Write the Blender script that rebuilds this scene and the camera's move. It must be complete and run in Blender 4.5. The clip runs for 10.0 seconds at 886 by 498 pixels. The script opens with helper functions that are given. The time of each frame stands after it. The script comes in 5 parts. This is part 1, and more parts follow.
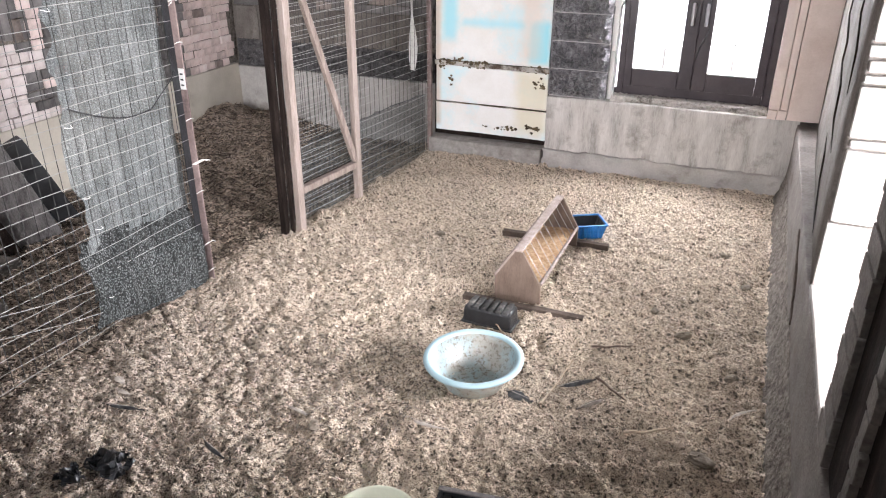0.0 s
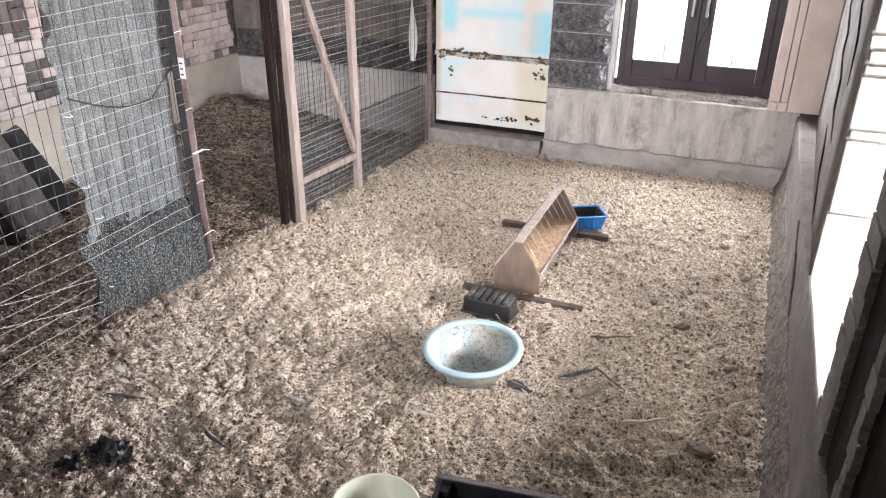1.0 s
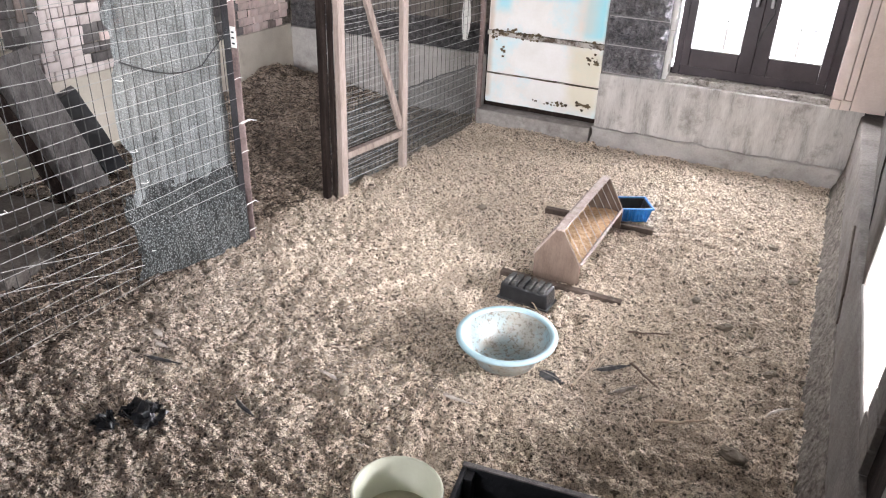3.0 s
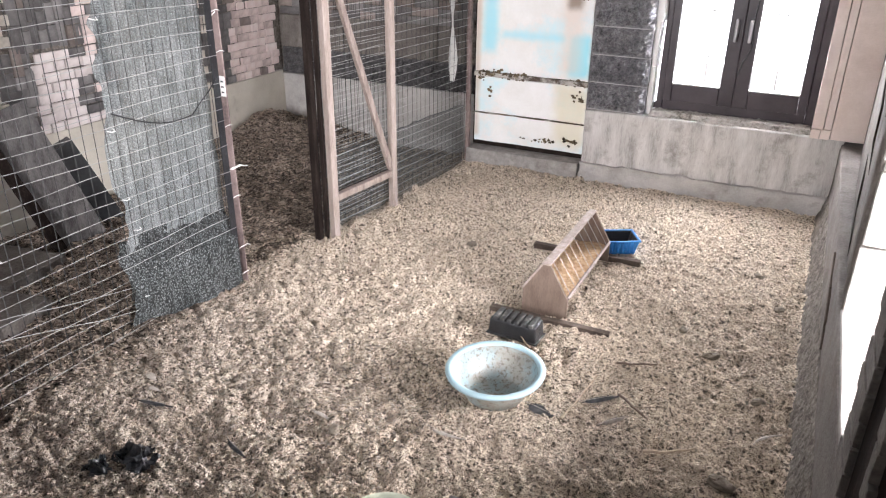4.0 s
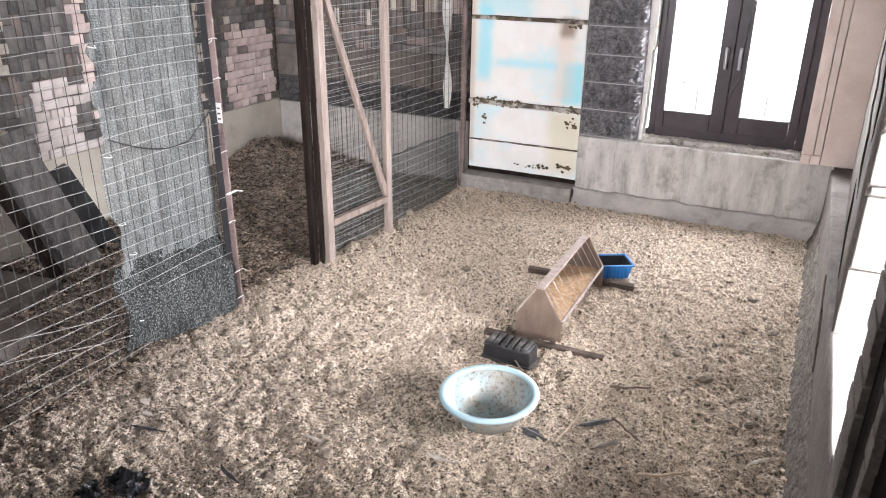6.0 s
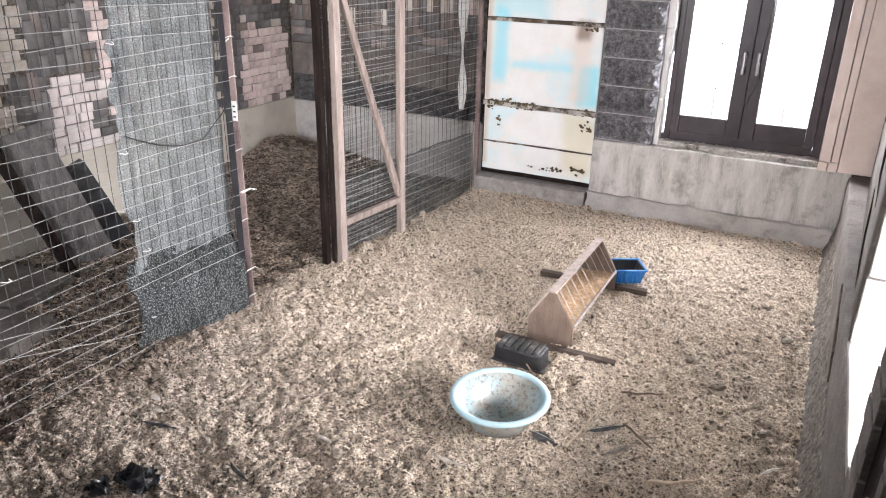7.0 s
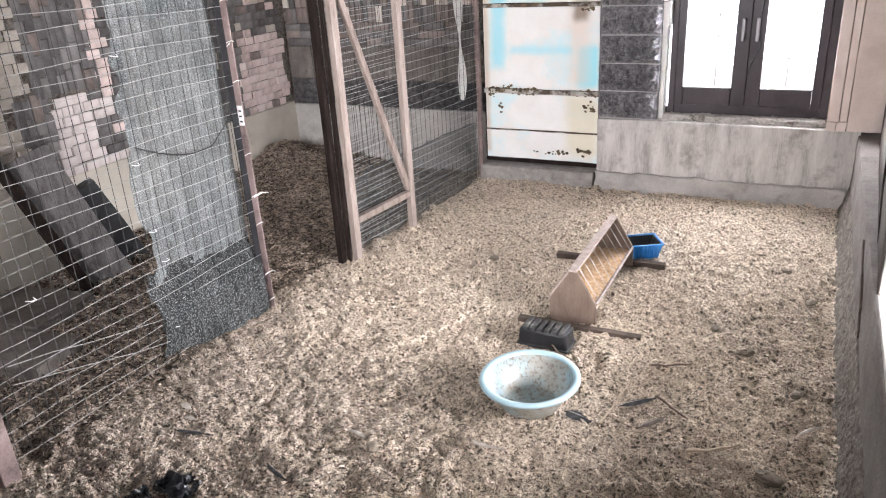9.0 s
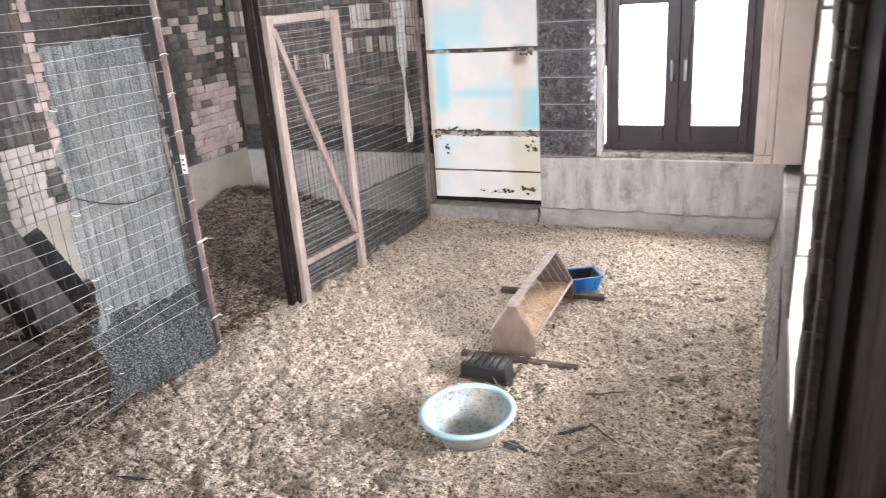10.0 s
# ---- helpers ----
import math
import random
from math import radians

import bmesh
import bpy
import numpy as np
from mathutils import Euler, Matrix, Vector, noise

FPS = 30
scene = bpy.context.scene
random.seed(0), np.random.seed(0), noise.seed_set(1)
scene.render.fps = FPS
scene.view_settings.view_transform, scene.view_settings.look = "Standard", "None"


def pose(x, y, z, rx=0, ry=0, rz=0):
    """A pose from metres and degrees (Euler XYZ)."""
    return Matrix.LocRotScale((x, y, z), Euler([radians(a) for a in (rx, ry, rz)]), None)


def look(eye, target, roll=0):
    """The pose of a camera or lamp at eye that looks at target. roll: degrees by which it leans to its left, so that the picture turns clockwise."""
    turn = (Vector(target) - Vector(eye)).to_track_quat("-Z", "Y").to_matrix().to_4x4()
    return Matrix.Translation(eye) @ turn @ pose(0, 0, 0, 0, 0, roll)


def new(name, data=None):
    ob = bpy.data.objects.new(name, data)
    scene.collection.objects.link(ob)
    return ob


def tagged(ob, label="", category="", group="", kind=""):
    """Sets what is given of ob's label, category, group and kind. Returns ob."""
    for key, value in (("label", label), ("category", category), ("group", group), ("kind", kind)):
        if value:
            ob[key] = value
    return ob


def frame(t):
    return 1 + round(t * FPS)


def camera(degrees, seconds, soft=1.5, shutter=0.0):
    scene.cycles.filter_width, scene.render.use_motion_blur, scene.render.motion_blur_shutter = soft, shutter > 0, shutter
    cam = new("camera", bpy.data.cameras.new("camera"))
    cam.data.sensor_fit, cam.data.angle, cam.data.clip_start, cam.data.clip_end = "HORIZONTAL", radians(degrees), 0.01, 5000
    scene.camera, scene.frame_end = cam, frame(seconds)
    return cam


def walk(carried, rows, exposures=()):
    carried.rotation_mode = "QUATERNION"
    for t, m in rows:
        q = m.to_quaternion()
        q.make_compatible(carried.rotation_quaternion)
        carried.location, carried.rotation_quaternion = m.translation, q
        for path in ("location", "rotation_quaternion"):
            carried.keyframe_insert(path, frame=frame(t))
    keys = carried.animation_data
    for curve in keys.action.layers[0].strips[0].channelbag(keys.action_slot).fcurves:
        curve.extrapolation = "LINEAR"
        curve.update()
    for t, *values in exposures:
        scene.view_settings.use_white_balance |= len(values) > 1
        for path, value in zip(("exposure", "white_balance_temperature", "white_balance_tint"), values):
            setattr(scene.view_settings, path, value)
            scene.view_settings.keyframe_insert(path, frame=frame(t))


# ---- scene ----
cam = camera(62.0, 10.0, soft=1.1, shutter=0.4)
# seconds, eye x y z, yaw, pitch, roll
ROWS = [
    (0, -0.078, -0.004, 1.685, 22.64, -25.47, -0.17),
    (0.5, -0.076, -0.013, 1.683, 22.49, -25.66, -0.08),
    (1, -0.078, -0.011, 1.679, 22.64, -26.08, -0.32),
    (1.5, -0.075, -0.011, 1.679, 23.65, -26.61, -0.80),
    (2, -0.077, -0.017, 1.677, 24.96, -27.16, -1.44),
    (3.3, -0.085, 0.031, 1.677, 27.55, -27.58, -1.53),
    (3.5, -0.058, 0.014, 1.692, 27.42, -26.47, -1.11),
    (4, -0.013, 0.006, 1.704, 26.44, -24.84, -0.49),
    (4.5, 0.007, -0.009, 1.708, 25.77, -23.85, -0.03),
    (5, 0.010, -0.011, 1.706, 25.64, -23.42, 0.18),
    (6.5, 0.004, -0.008, 1.701, 26.73, -22.61, -0.95),
    (7, -0.004, -0.005, 1.700, 27.31, -22.68, -1.07),
    (7.5, 0.000, 0.000, 1.705, 27.64, -22.77, -0.60),
    (8, -0.005, -0.011, 1.695, 27.71, -22.74, 0.52),
    (8.5, -0.023, -0.023, 1.685, 27.49, -22.46, 2.04),
    (9, -0.043, -0.037, 1.660, 26.01, -22.86, 3.24),
    (9.5, -0.009, -0.045, 1.694, 25.29, -20.85, 3.67),
    (10, 0.121, -0.067, 1.690, 23.19, -20.05, 4.02),
]
walk(cam, [(t, pose(x, y, z, 90 + p, r, yaw)) for t, x, y, z, yaw, p, r in ROWS], exposures=[(0, 0.0), (10, 0.0)])

# ---- light ----
world = bpy.data.worlds.new("sky")
scene.world = world
world.use_nodes = True
wn = world.node_tree.nodes
sky = wn.new("ShaderNodeTexSky")
sky.sky_type, sky.sun_disc, sky.sun_elevation, sky.sun_rotation = "NISHITA", False, radians(48), radians(60)
wn["Background"].inputs[1].default_value = 0.07
world.node_tree.links.new(sky.outputs[0], wn["Background"].inputs[0])


def area(name, m, sx, sy, watts, colour):
    lamp = bpy.data.lights.new(name, "AREA")
    lamp.shape, lamp.size, lamp.size_y, lamp.energy, lamp.color = "RECTANGLE", sx, sy, watts, colour
    ob = new(name, lamp)
    ob.matrix_world = m
    return ob


sun = bpy.data.lights.new("sun", "SUN")
sun.energy, sun.angle, sun.color = 0.6, radians(12), (1.0, 0.95, 0.88)
new("sun", sun).matrix_world = look((3, -2, 5), (0, 0, 0))
DAY = (1.0, 0.972, 1.01)
area("daylight_side_opening", look((1.8, 2.2, 1.0), (-1.6, 2.8, 0.4)), 2.6, 0.85, 720, DAY)
area("daylight_back_window", look((-0.43, 5.25, 1.25), (-0.8, 2.5, 0.2)), 1.0, 1.1, 260, (0.97, 0.98, 1.04))
# added fill from behind the eye, through an unseen opening
area("daylight_front_opening", look((-2.0, -4.0, 2.3), (-2.1, 4.0, 0.9)), 2.2, 1.4, 610, DAY)


# ---- materials ----
def material(name, ramp, scale=8.0, rough=0.85, bump=0.3, bump_scale=60.0, fine=0.35, metal=0.0, per="none", spread=0.0, stretch=(1, 1, 1), spec=0.3):
    """A surface with broad patches (ramp over a noise), fine grain and relief."""
    m = bpy.data.materials.new(name)
    m.use_nodes = True
    n, l = m.node_tree.nodes, m.node_tree.links
    b = n["Principled BSDF"]
    b.inputs["Roughness"].default_value, b.inputs["Metallic"].default_value = rough, metal
    b.inputs["Specular IOR Level"].default_value = spec
    co = n.new("ShaderNodeTexCoord")
    mp = n.new("ShaderNodeMapping")
    mp.inputs["Scale"].default_value = stretch
    l.new(co.outputs["Object"], mp.inputs[0])
    broad, grain = n.new("ShaderNodeTexNoise"), n.new("ShaderNodeTexNoise")
    for t, s, d in ((broad, scale, 5), (grain, bump_scale, 4)):
        t.inputs["Scale"].default_value, t.inputs["Detail"].default_value = s, d
        t.inputs["Roughness"].default_value = 0.62
        l.new(mp.outputs[0], t.inputs["Vector"])
    mix = n.new("ShaderNodeMath")
    mix.operation = "MULTIPLY_ADD"
    mix.inputs[1].default_value = fine
    l.new(grain.outputs["Fac"], mix.inputs[0])
    sub = n.new("ShaderNodeMath")
    sub.operation = "MULTIPLY_ADD"
    sub.inputs[1].default_value, sub.inputs[2].default_value = 1.0, -fine / 2
    l.new(broad.outputs["Fac"], sub.inputs[0])
    l.new(sub.outputs[0], mix.inputs[2])
    last = mix
    if per != "none":
        if per == "object":
            src = n.new("ShaderNodeObjectInfo").outputs["Random"]
        else:
            src = n.new("ShaderNodeNewGeometry").outputs["Random Per Island"]
        add = n.new("ShaderNodeMath")
        add.operation = "MULTIPLY_ADD"
        add.inputs[1].default_value = spread
        l.new(src, add.inputs[0])
        off = n.new("ShaderNodeMath")
        off.operation = "SUBTRACT"
        off.inputs[1].default_value = spread / 2
        l.new(last.outputs[0], off.inputs[0])
        l.new(off.outputs[0], add.inputs[2])
        last = add
    cr = n.new("ShaderNodeValToRGB")
    el = cr.color_ramp.elements
    while len(el) < len(ramp):
        el.new(0.5)
    for e, (p, c) in zip(el, ramp):
        e.position, e.color = p, (*c, 1)
    l.new(last.outputs[0], cr.inputs[0])
    l.new(cr.outputs[0], b.inputs["Base Color"])
    if bump:
        bp = n.new("ShaderNodeBump")
        bp.inputs["Strength"].default_value, bp.inputs["Distance"].default_value = bump, 0.01
        l.new(grain.outputs["Fac"], bp.inputs["Height"])
        l.new(bp.outputs[0], b.inputs["Normal"])
    return m


def dirty(m, colour, scale, low, high, rough=0.9):
    """Lays stains with an uneven edge over a material."""
    n, l = m.node_tree.nodes, m.node_tree.links
    b = n["Principled BSDF"]
    was = b.inputs["Base Color"].links[0].from_socket
    co = n.new("ShaderNodeTexCoord")
    t = n.new("ShaderNodeTexNoise")
    t.inputs["Scale"].default_value, t.inputs["Detail"].default_value, t.inputs["Roughness"].default_value = scale, 7, 0.7
    l.new(co.outputs["Object"], t.inputs["Vector"])
    r = n.new("ShaderNodeMapRange")
    r.inputs["From Min"].default_value, r.inputs["From Max"].default_value = low, high
    l.new(t.outputs["Fac"], r.inputs["Value"])
    mx = n.new("ShaderNodeMix")
    mx.data_type = "RGBA"
    mx.inputs[7].default_value = (*colour, 1)
    l.new(r.outputs[0], mx.inputs[0])
    l.new(was, mx.inputs[6])
    l.new(mx.outputs[2], b.inputs["Base Color"])
    return m


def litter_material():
    """Sandy wood shavings; colour towards the fence holds both greyer litter and shade."""
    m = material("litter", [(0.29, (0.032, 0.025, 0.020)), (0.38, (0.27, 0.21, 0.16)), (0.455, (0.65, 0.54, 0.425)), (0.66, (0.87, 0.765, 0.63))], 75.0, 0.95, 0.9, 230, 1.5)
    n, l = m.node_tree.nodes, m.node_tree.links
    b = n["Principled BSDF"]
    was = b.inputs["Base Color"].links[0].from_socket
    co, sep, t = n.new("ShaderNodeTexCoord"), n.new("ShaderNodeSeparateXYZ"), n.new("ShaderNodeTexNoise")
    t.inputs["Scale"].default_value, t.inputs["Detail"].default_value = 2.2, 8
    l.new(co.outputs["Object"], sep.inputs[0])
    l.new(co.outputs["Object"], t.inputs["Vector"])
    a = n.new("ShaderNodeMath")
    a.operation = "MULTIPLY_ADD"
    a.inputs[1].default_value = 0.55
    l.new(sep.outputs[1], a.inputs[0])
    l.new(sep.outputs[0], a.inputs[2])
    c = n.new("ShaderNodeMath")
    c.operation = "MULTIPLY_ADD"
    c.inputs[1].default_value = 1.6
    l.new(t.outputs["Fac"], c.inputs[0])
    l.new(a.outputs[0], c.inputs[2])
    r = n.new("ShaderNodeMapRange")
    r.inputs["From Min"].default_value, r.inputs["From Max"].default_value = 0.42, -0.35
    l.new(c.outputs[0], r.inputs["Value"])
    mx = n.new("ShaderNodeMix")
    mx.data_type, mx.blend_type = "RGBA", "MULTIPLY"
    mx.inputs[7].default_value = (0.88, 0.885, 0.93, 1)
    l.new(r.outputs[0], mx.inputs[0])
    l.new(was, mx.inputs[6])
    # litter multiplied darker beyond the fence
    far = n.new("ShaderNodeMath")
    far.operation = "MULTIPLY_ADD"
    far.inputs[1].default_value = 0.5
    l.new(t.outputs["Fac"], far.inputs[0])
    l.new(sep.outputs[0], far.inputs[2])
    bay_tone = n.new("ShaderNodeMapRange")
    bay_tone.inputs["From Min"].default_value, bay_tone.inputs["From Max"].default_value = -1.95, -2.3
    l.new(far.outputs[0], bay_tone.inputs["Value"])
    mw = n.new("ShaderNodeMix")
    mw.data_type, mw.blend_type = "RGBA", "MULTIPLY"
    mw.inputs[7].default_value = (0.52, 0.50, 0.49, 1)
    l.new(bay_tone.outputs[0], mw.inputs[0])
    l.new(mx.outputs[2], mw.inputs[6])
    # dark bits: single grains of droppings and bark
    grain, pick, bits = n.new("ShaderNodeTexVoronoi"), n.new("ShaderNodeMapRange"), n.new("ShaderNodeMix")
    grain.inputs["Scale"].default_value = 95
    l.new(co.outputs["Object"], grain.inputs["Vector"])
    cell = n.new("ShaderNodeSeparateColor")
    l.new(grain.outputs["Color"], cell.inputs[0])
    pick.inputs["From Min"].default_value, pick.inputs["From Max"].default_value = 0.15, 0.08
    pick.inputs["To Max"].default_value = 0.85
    l.new(cell.outputs[0], pick.inputs["Value"])
    bits.data_type = "RGBA"
    bits.inputs[7].default_value = (0.045, 0.035, 0.028, 1)
    l.new(pick.outputs[0], bits.inputs[0])
    l.new(mw.outputs[2], bits.inputs[6])
    l.new(bits.outputs[2], b.inputs["Base Color"])
    return m


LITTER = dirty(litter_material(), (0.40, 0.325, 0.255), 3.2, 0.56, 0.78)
FLAKE = material("wood_flakes", [(0.15, (0.30, 0.24, 0.19)), (0.4, (0.53, 0.43, 0.335)), (0.6, (0.67, 0.565, 0.46)), (0.85, (0.76, 0.66, 0.545))], 2.0, 0.9, 0.2, 200, 0.2, per="island", spread=0.5)
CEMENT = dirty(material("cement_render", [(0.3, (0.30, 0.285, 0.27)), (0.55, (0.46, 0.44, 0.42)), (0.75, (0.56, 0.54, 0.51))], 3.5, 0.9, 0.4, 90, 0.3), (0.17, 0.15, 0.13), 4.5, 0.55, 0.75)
CREAM = dirty(material("cream_render", [(0.3, (0.46, 0.42, 0.36)), (0.55, (0.58, 0.54, 0.47)), (0.75, (0.66, 0.62, 0.55))], 3.0, 0.9, 0.4, 80, 0.25), (0.28, 0.25, 0.21), 5, 0.6, 0.8)
STREAKED = dirty(material("streaked_render", [(0.25, (0.22, 0.205, 0.19)), (0.45, (0.47, 0.45, 0.43)), (0.7, (0.64, 0.62, 0.595))], 5, 0.9, 0.5, 70, 0.35, stretch=(2.2, 1, 0.45)), (0.19, 0.165, 0.145), 5, 0.54, 0.76)
ROUGH_CEMENT = dirty(material("rough_cement", [(0.3, (0.101, 0.087, 0.079)), (0.55, (0.168, 0.152, 0.140)), (0.75, (0.235, 0.215, 0.198))], 5, 0.95, 0.6, 80, 0.5, spec=0.1), (0.109, 0.093, 0.079), 6, 0.55, 0.75)
# cement of the side wall, darkened to hold the shade on it
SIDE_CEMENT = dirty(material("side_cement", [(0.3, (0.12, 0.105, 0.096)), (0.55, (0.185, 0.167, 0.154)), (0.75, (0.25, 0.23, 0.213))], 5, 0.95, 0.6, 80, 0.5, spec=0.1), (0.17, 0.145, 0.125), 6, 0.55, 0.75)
SILL = material("crumbled_mortar", [(0.3, (0.15, 0.135, 0.12)), (0.45, (0.38, 0.355, 0.325)), (0.75, (0.58, 0.55, 0.515))], 10, 0.95, 1.0, 60, 0.6, spec=0.1)
GRIT = material("gritty_cement", [(0.3, (0.08, 0.067, 0.058)), (0.5, (0.16, 0.14, 0.122)), (0.75, (0.28, 0.25, 0.222))], 30, 0.95, 1.0, 70, 0.8, spec=0.1)
MORTAR = material("mortar", [(0.3, (0.22, 0.20, 0.19)), (0.7, (0.38, 0.36, 0.34))], 20, 0.95, 0.6, 120)
JOINT = material("pale_joint", [(0.3, (0.36, 0.35, 0.345)), (0.7, (0.52, 0.51, 0.50))], 20, 0.95, 0.6, 120)
WHITE_BLOCK = dirty(material("white_plaster", [(0.3, (0.66, 0.65, 0.64)), (0.7, (0.82, 0.81, 0.80))], 6, 0.9, 0.4, 90, 0.25), (0.42, 0.39, 0.36), 7, 0.60, 0.78)
SPLIT = material("split_stone", [(0.25, (0.10, 0.097, 0.105)), (0.5, (0.215, 0.21, 0.22)), (0.75, (0.37, 0.363, 0.375))], 26, 0.85, 1.0, 110, 0.8, per="object", spread=0.12)
AAC = dirty(material("white_block", [(0.3, (0.29, 0.272, 0.252)), (0.6, (0.36, 0.345, 0.328)), (0.8, (0.42, 0.405, 0.388))], 5, 0.9, 0.35, 130, 0.25, per="object", spread=0.15), (0.34, 0.30, 0.26), 7, 0.60, 0.8)
PINK = dirty(material("pink_render", [(0.3, (0.60, 0.50, 0.45)), (0.6, (0.72, 0.62, 0.57)), (0.8, (0.78, 0.70, 0.65))], 4, 0.9, 0.3, 100, 0.25), (0.42, 0.36, 0.32), 6, 0.62, 0.8)
BRICK_PINK = material("pink_brick", [(0.25, (0.50, 0.41, 0.385)), (0.5, (0.74, 0.61, 0.58)), (0.8, (0.82, 0.73, 0.70))], 12, 0.9, 0.5, 120, 0.3, per="object", spread=0.45)
BRICK_CREAM = material("cream_brick", [(0.25, (0.46, 0.41, 0.36)), (0.5, (0.60, 0.55, 0.49)), (0.8, (0.70, 0.66, 0.60))], 12, 0.9, 0.5, 120, 0.3, per="object", spread=0.4)
BRICK_BROWN = material("brown_grey_brick", [(0.25, (0.11, 0.09, 0.08)), (0.5, (0.20, 0.165, 0.15)), (0.8, (0.31, 0.26, 0.24))], 12, 0.9, 0.5, 120, 0.3, per="object", spread=0.45)
BRICK_WHITE = material("pale_pink_brick", [(0.25, (0.48, 0.42, 0.405)), (0.5, (0.63, 0.565, 0.55)), (0.8, (0.74, 0.68, 0.665))], 12, 0.9, 0.5, 120, 0.3, per="object", spread=0.3)
DARK_SPLIT = material("dark_split_stone", [(0.25, (0.045, 0.043, 0.045)), (0.5, (0.105, 0.101, 0.104)), (0.75, (0.19, 0.184, 0.188))], 26, 0.9, 1.0, 90, 0.8, per="object", spread=0.1)
BRICK_GREY = material("grey_brick", [(0.25, (0.085, 0.08, 0.08)), (0.5, (0.145, 0.136, 0.135)), (0.8, (0.24, 0.226, 0.222))], 12, 0.9, 0.5, 120, 0.3, per="object", spread=0.4)
FRAME = material("brown_frame", [(0.3, (0.027, 0.020, 0.024)), (0.7, (0.055, 0.043, 0.049))], 6, 0.38, 0.1, 120, 0.4, spec=0.4)
PALE_WOOD = material("pale_timber", [(0.25, (0.18, 0.138, 0.12)), (0.5, (0.30, 0.243, 0.215)), (0.8, (0.42, 0.352, 0.322))], 5, 0.8, 0.4, 40, 0.5, stretch=(6, 6, 0.7), per="object", spread=0.2)
GREY_WOOD = material("weathered_timber", [(0.25, (0.10, 0.093, 0.092)), (0.5, (0.18, 0.17, 0.168)), (0.8, (0.27, 0.258, 0.252))], 5, 0.85, 0.5, 40, 0.5, stretch=(6, 6, 0.8), per="object", spread=0.2, spec=0.1)
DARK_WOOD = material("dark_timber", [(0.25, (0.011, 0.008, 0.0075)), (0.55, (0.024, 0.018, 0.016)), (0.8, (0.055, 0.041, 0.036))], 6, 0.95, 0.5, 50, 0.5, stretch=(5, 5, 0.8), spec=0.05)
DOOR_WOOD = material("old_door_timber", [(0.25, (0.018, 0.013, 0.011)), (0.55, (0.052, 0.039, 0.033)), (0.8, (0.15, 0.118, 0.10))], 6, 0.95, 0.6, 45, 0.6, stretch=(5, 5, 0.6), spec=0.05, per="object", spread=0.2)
BAR_WOOD = material("stained_bar", [(0.25, (0.045, 0.034, 0.028)), (0.5, (0.085, 0.066, 0.055)), (0.8, (0.16, 0.125, 0.105))], 7, 0.9, 0.4, 60, 0.5, spec=0.1)
# brown lowered a little for shade on the trough's end boards
BROWN_WOOD = material("brown_board", [(0.25, (0.11, 0.078, 0.061)), (0.5, (0.165, 0.12, 0.095)), (0.8, (0.225, 0.168, 0.135))], 6, 0.8, 0.3, 60, 0.4, stretch=(3, 3, 1))
RUST = material("rusty_steel", [(0.3, (0.12, 0.09, 0.088)), (0.5, (0.24, 0.18, 0.17)), (0.75, (0.36, 0.28, 0.265))], 7, 0.75, 0.4, 90, 0.4, metal=0.15)
WIRE = material("galvanised_wire", [(0.3, (0.38, 0.38, 0.37)), (0.7, (0.57, 0.57, 0.56))], 15, 0.5, 0.0, 60, 0.3, metal=0.35)
OLD_WIRE = material("dull_wire", [(0.3, (0.03, 0.03, 0.03)), (0.7, (0.085, 0.085, 0.083))], 15, 0.6, 0.0, 60, 0.3, metal=0.35)
TIE = material("white_tie", [(0.3, (0.68, 0.68, 0.66)), (0.7, (0.82, 0.82, 0.80))], 15, 0.5, 0.0)
BLUE = dirty(dirty(material("pale_blue_plastic", [(0.3, (0.29, 0.43, 0.48)), (0.7, (0.39, 0.54, 0.59))], 4, 0.4, 0.05, 100, 0.2, spec=0.5), (0.36, 0.35, 0.31), 9, 0.36, 0.58), (0.20, 0.17, 0.14), 60, 0.52, 0.62)
BLUE_RIM = dirty(material("pale_blue_rim", [(0.3, (0.34, 0.50, 0.56)), (0.7, (0.43, 0.59, 0.65))], 4, 0.35, 0.05, 100, 0.2, spec=0.5), (0.3, 0.28, 0.25), 20, 0.66, 0.8)
DEEP_BLUE = material("blue_plastic", [(0.3, (0.02, 0.16, 0.50)), (0.7, (0.04, 0.26, 0.66))], 8, 0.35, 0.1, 90, 0.3, spec=0.5)
BLACK = dirty(material("black_plastic", [(0.3, (0.016, 0.017, 0.018)), (0.7, (0.04, 0.042, 0.044))], 9, 0.4, 0.15, 90, 0.3, spec=0.5), (0.30, 0.28, 0.25), 9, 0.60, 0.8)
DUSTY = dirty(material("dusty_plastic", [(0.3, (0.03, 0.03, 0.03)), (0.7, (0.09, 0.09, 0.088))], 9, 0.6, 0.2, 90, 0.4), (0.36, 0.34, 0.31), 14, 0.5, 0.75)
PLAIN_BLACK = material("black_film", [(0.3, (0.010, 0.011, 0.013)), (0.7, (0.028, 0.03, 0.034))], 9, 0.28, 0.3, 60, 0.3, spec=0.5)
BUCKET = material("cream_plastic", [(0.3, (0.66, 0.68, 0.55)), (0.7, (0.78, 0.80, 0.68))], 5, 0.35, 0.05, 90, 0.2, spec=0.5)
FEED = material("feed_grain", [(0.3, (0.36, 0.21, 0.11)), (0.5, (0.55, 0.36, 0.21)), (0.7, (0.70, 0.52, 0.34))], 60, 0.9, 0.9, 180, 0.6)
STRAW = material("straw", [(0.3, (0.40, 0.31, 0.23)), (0.7, (0.60, 0.49, 0.37))], 20, 0.8, 0.2)
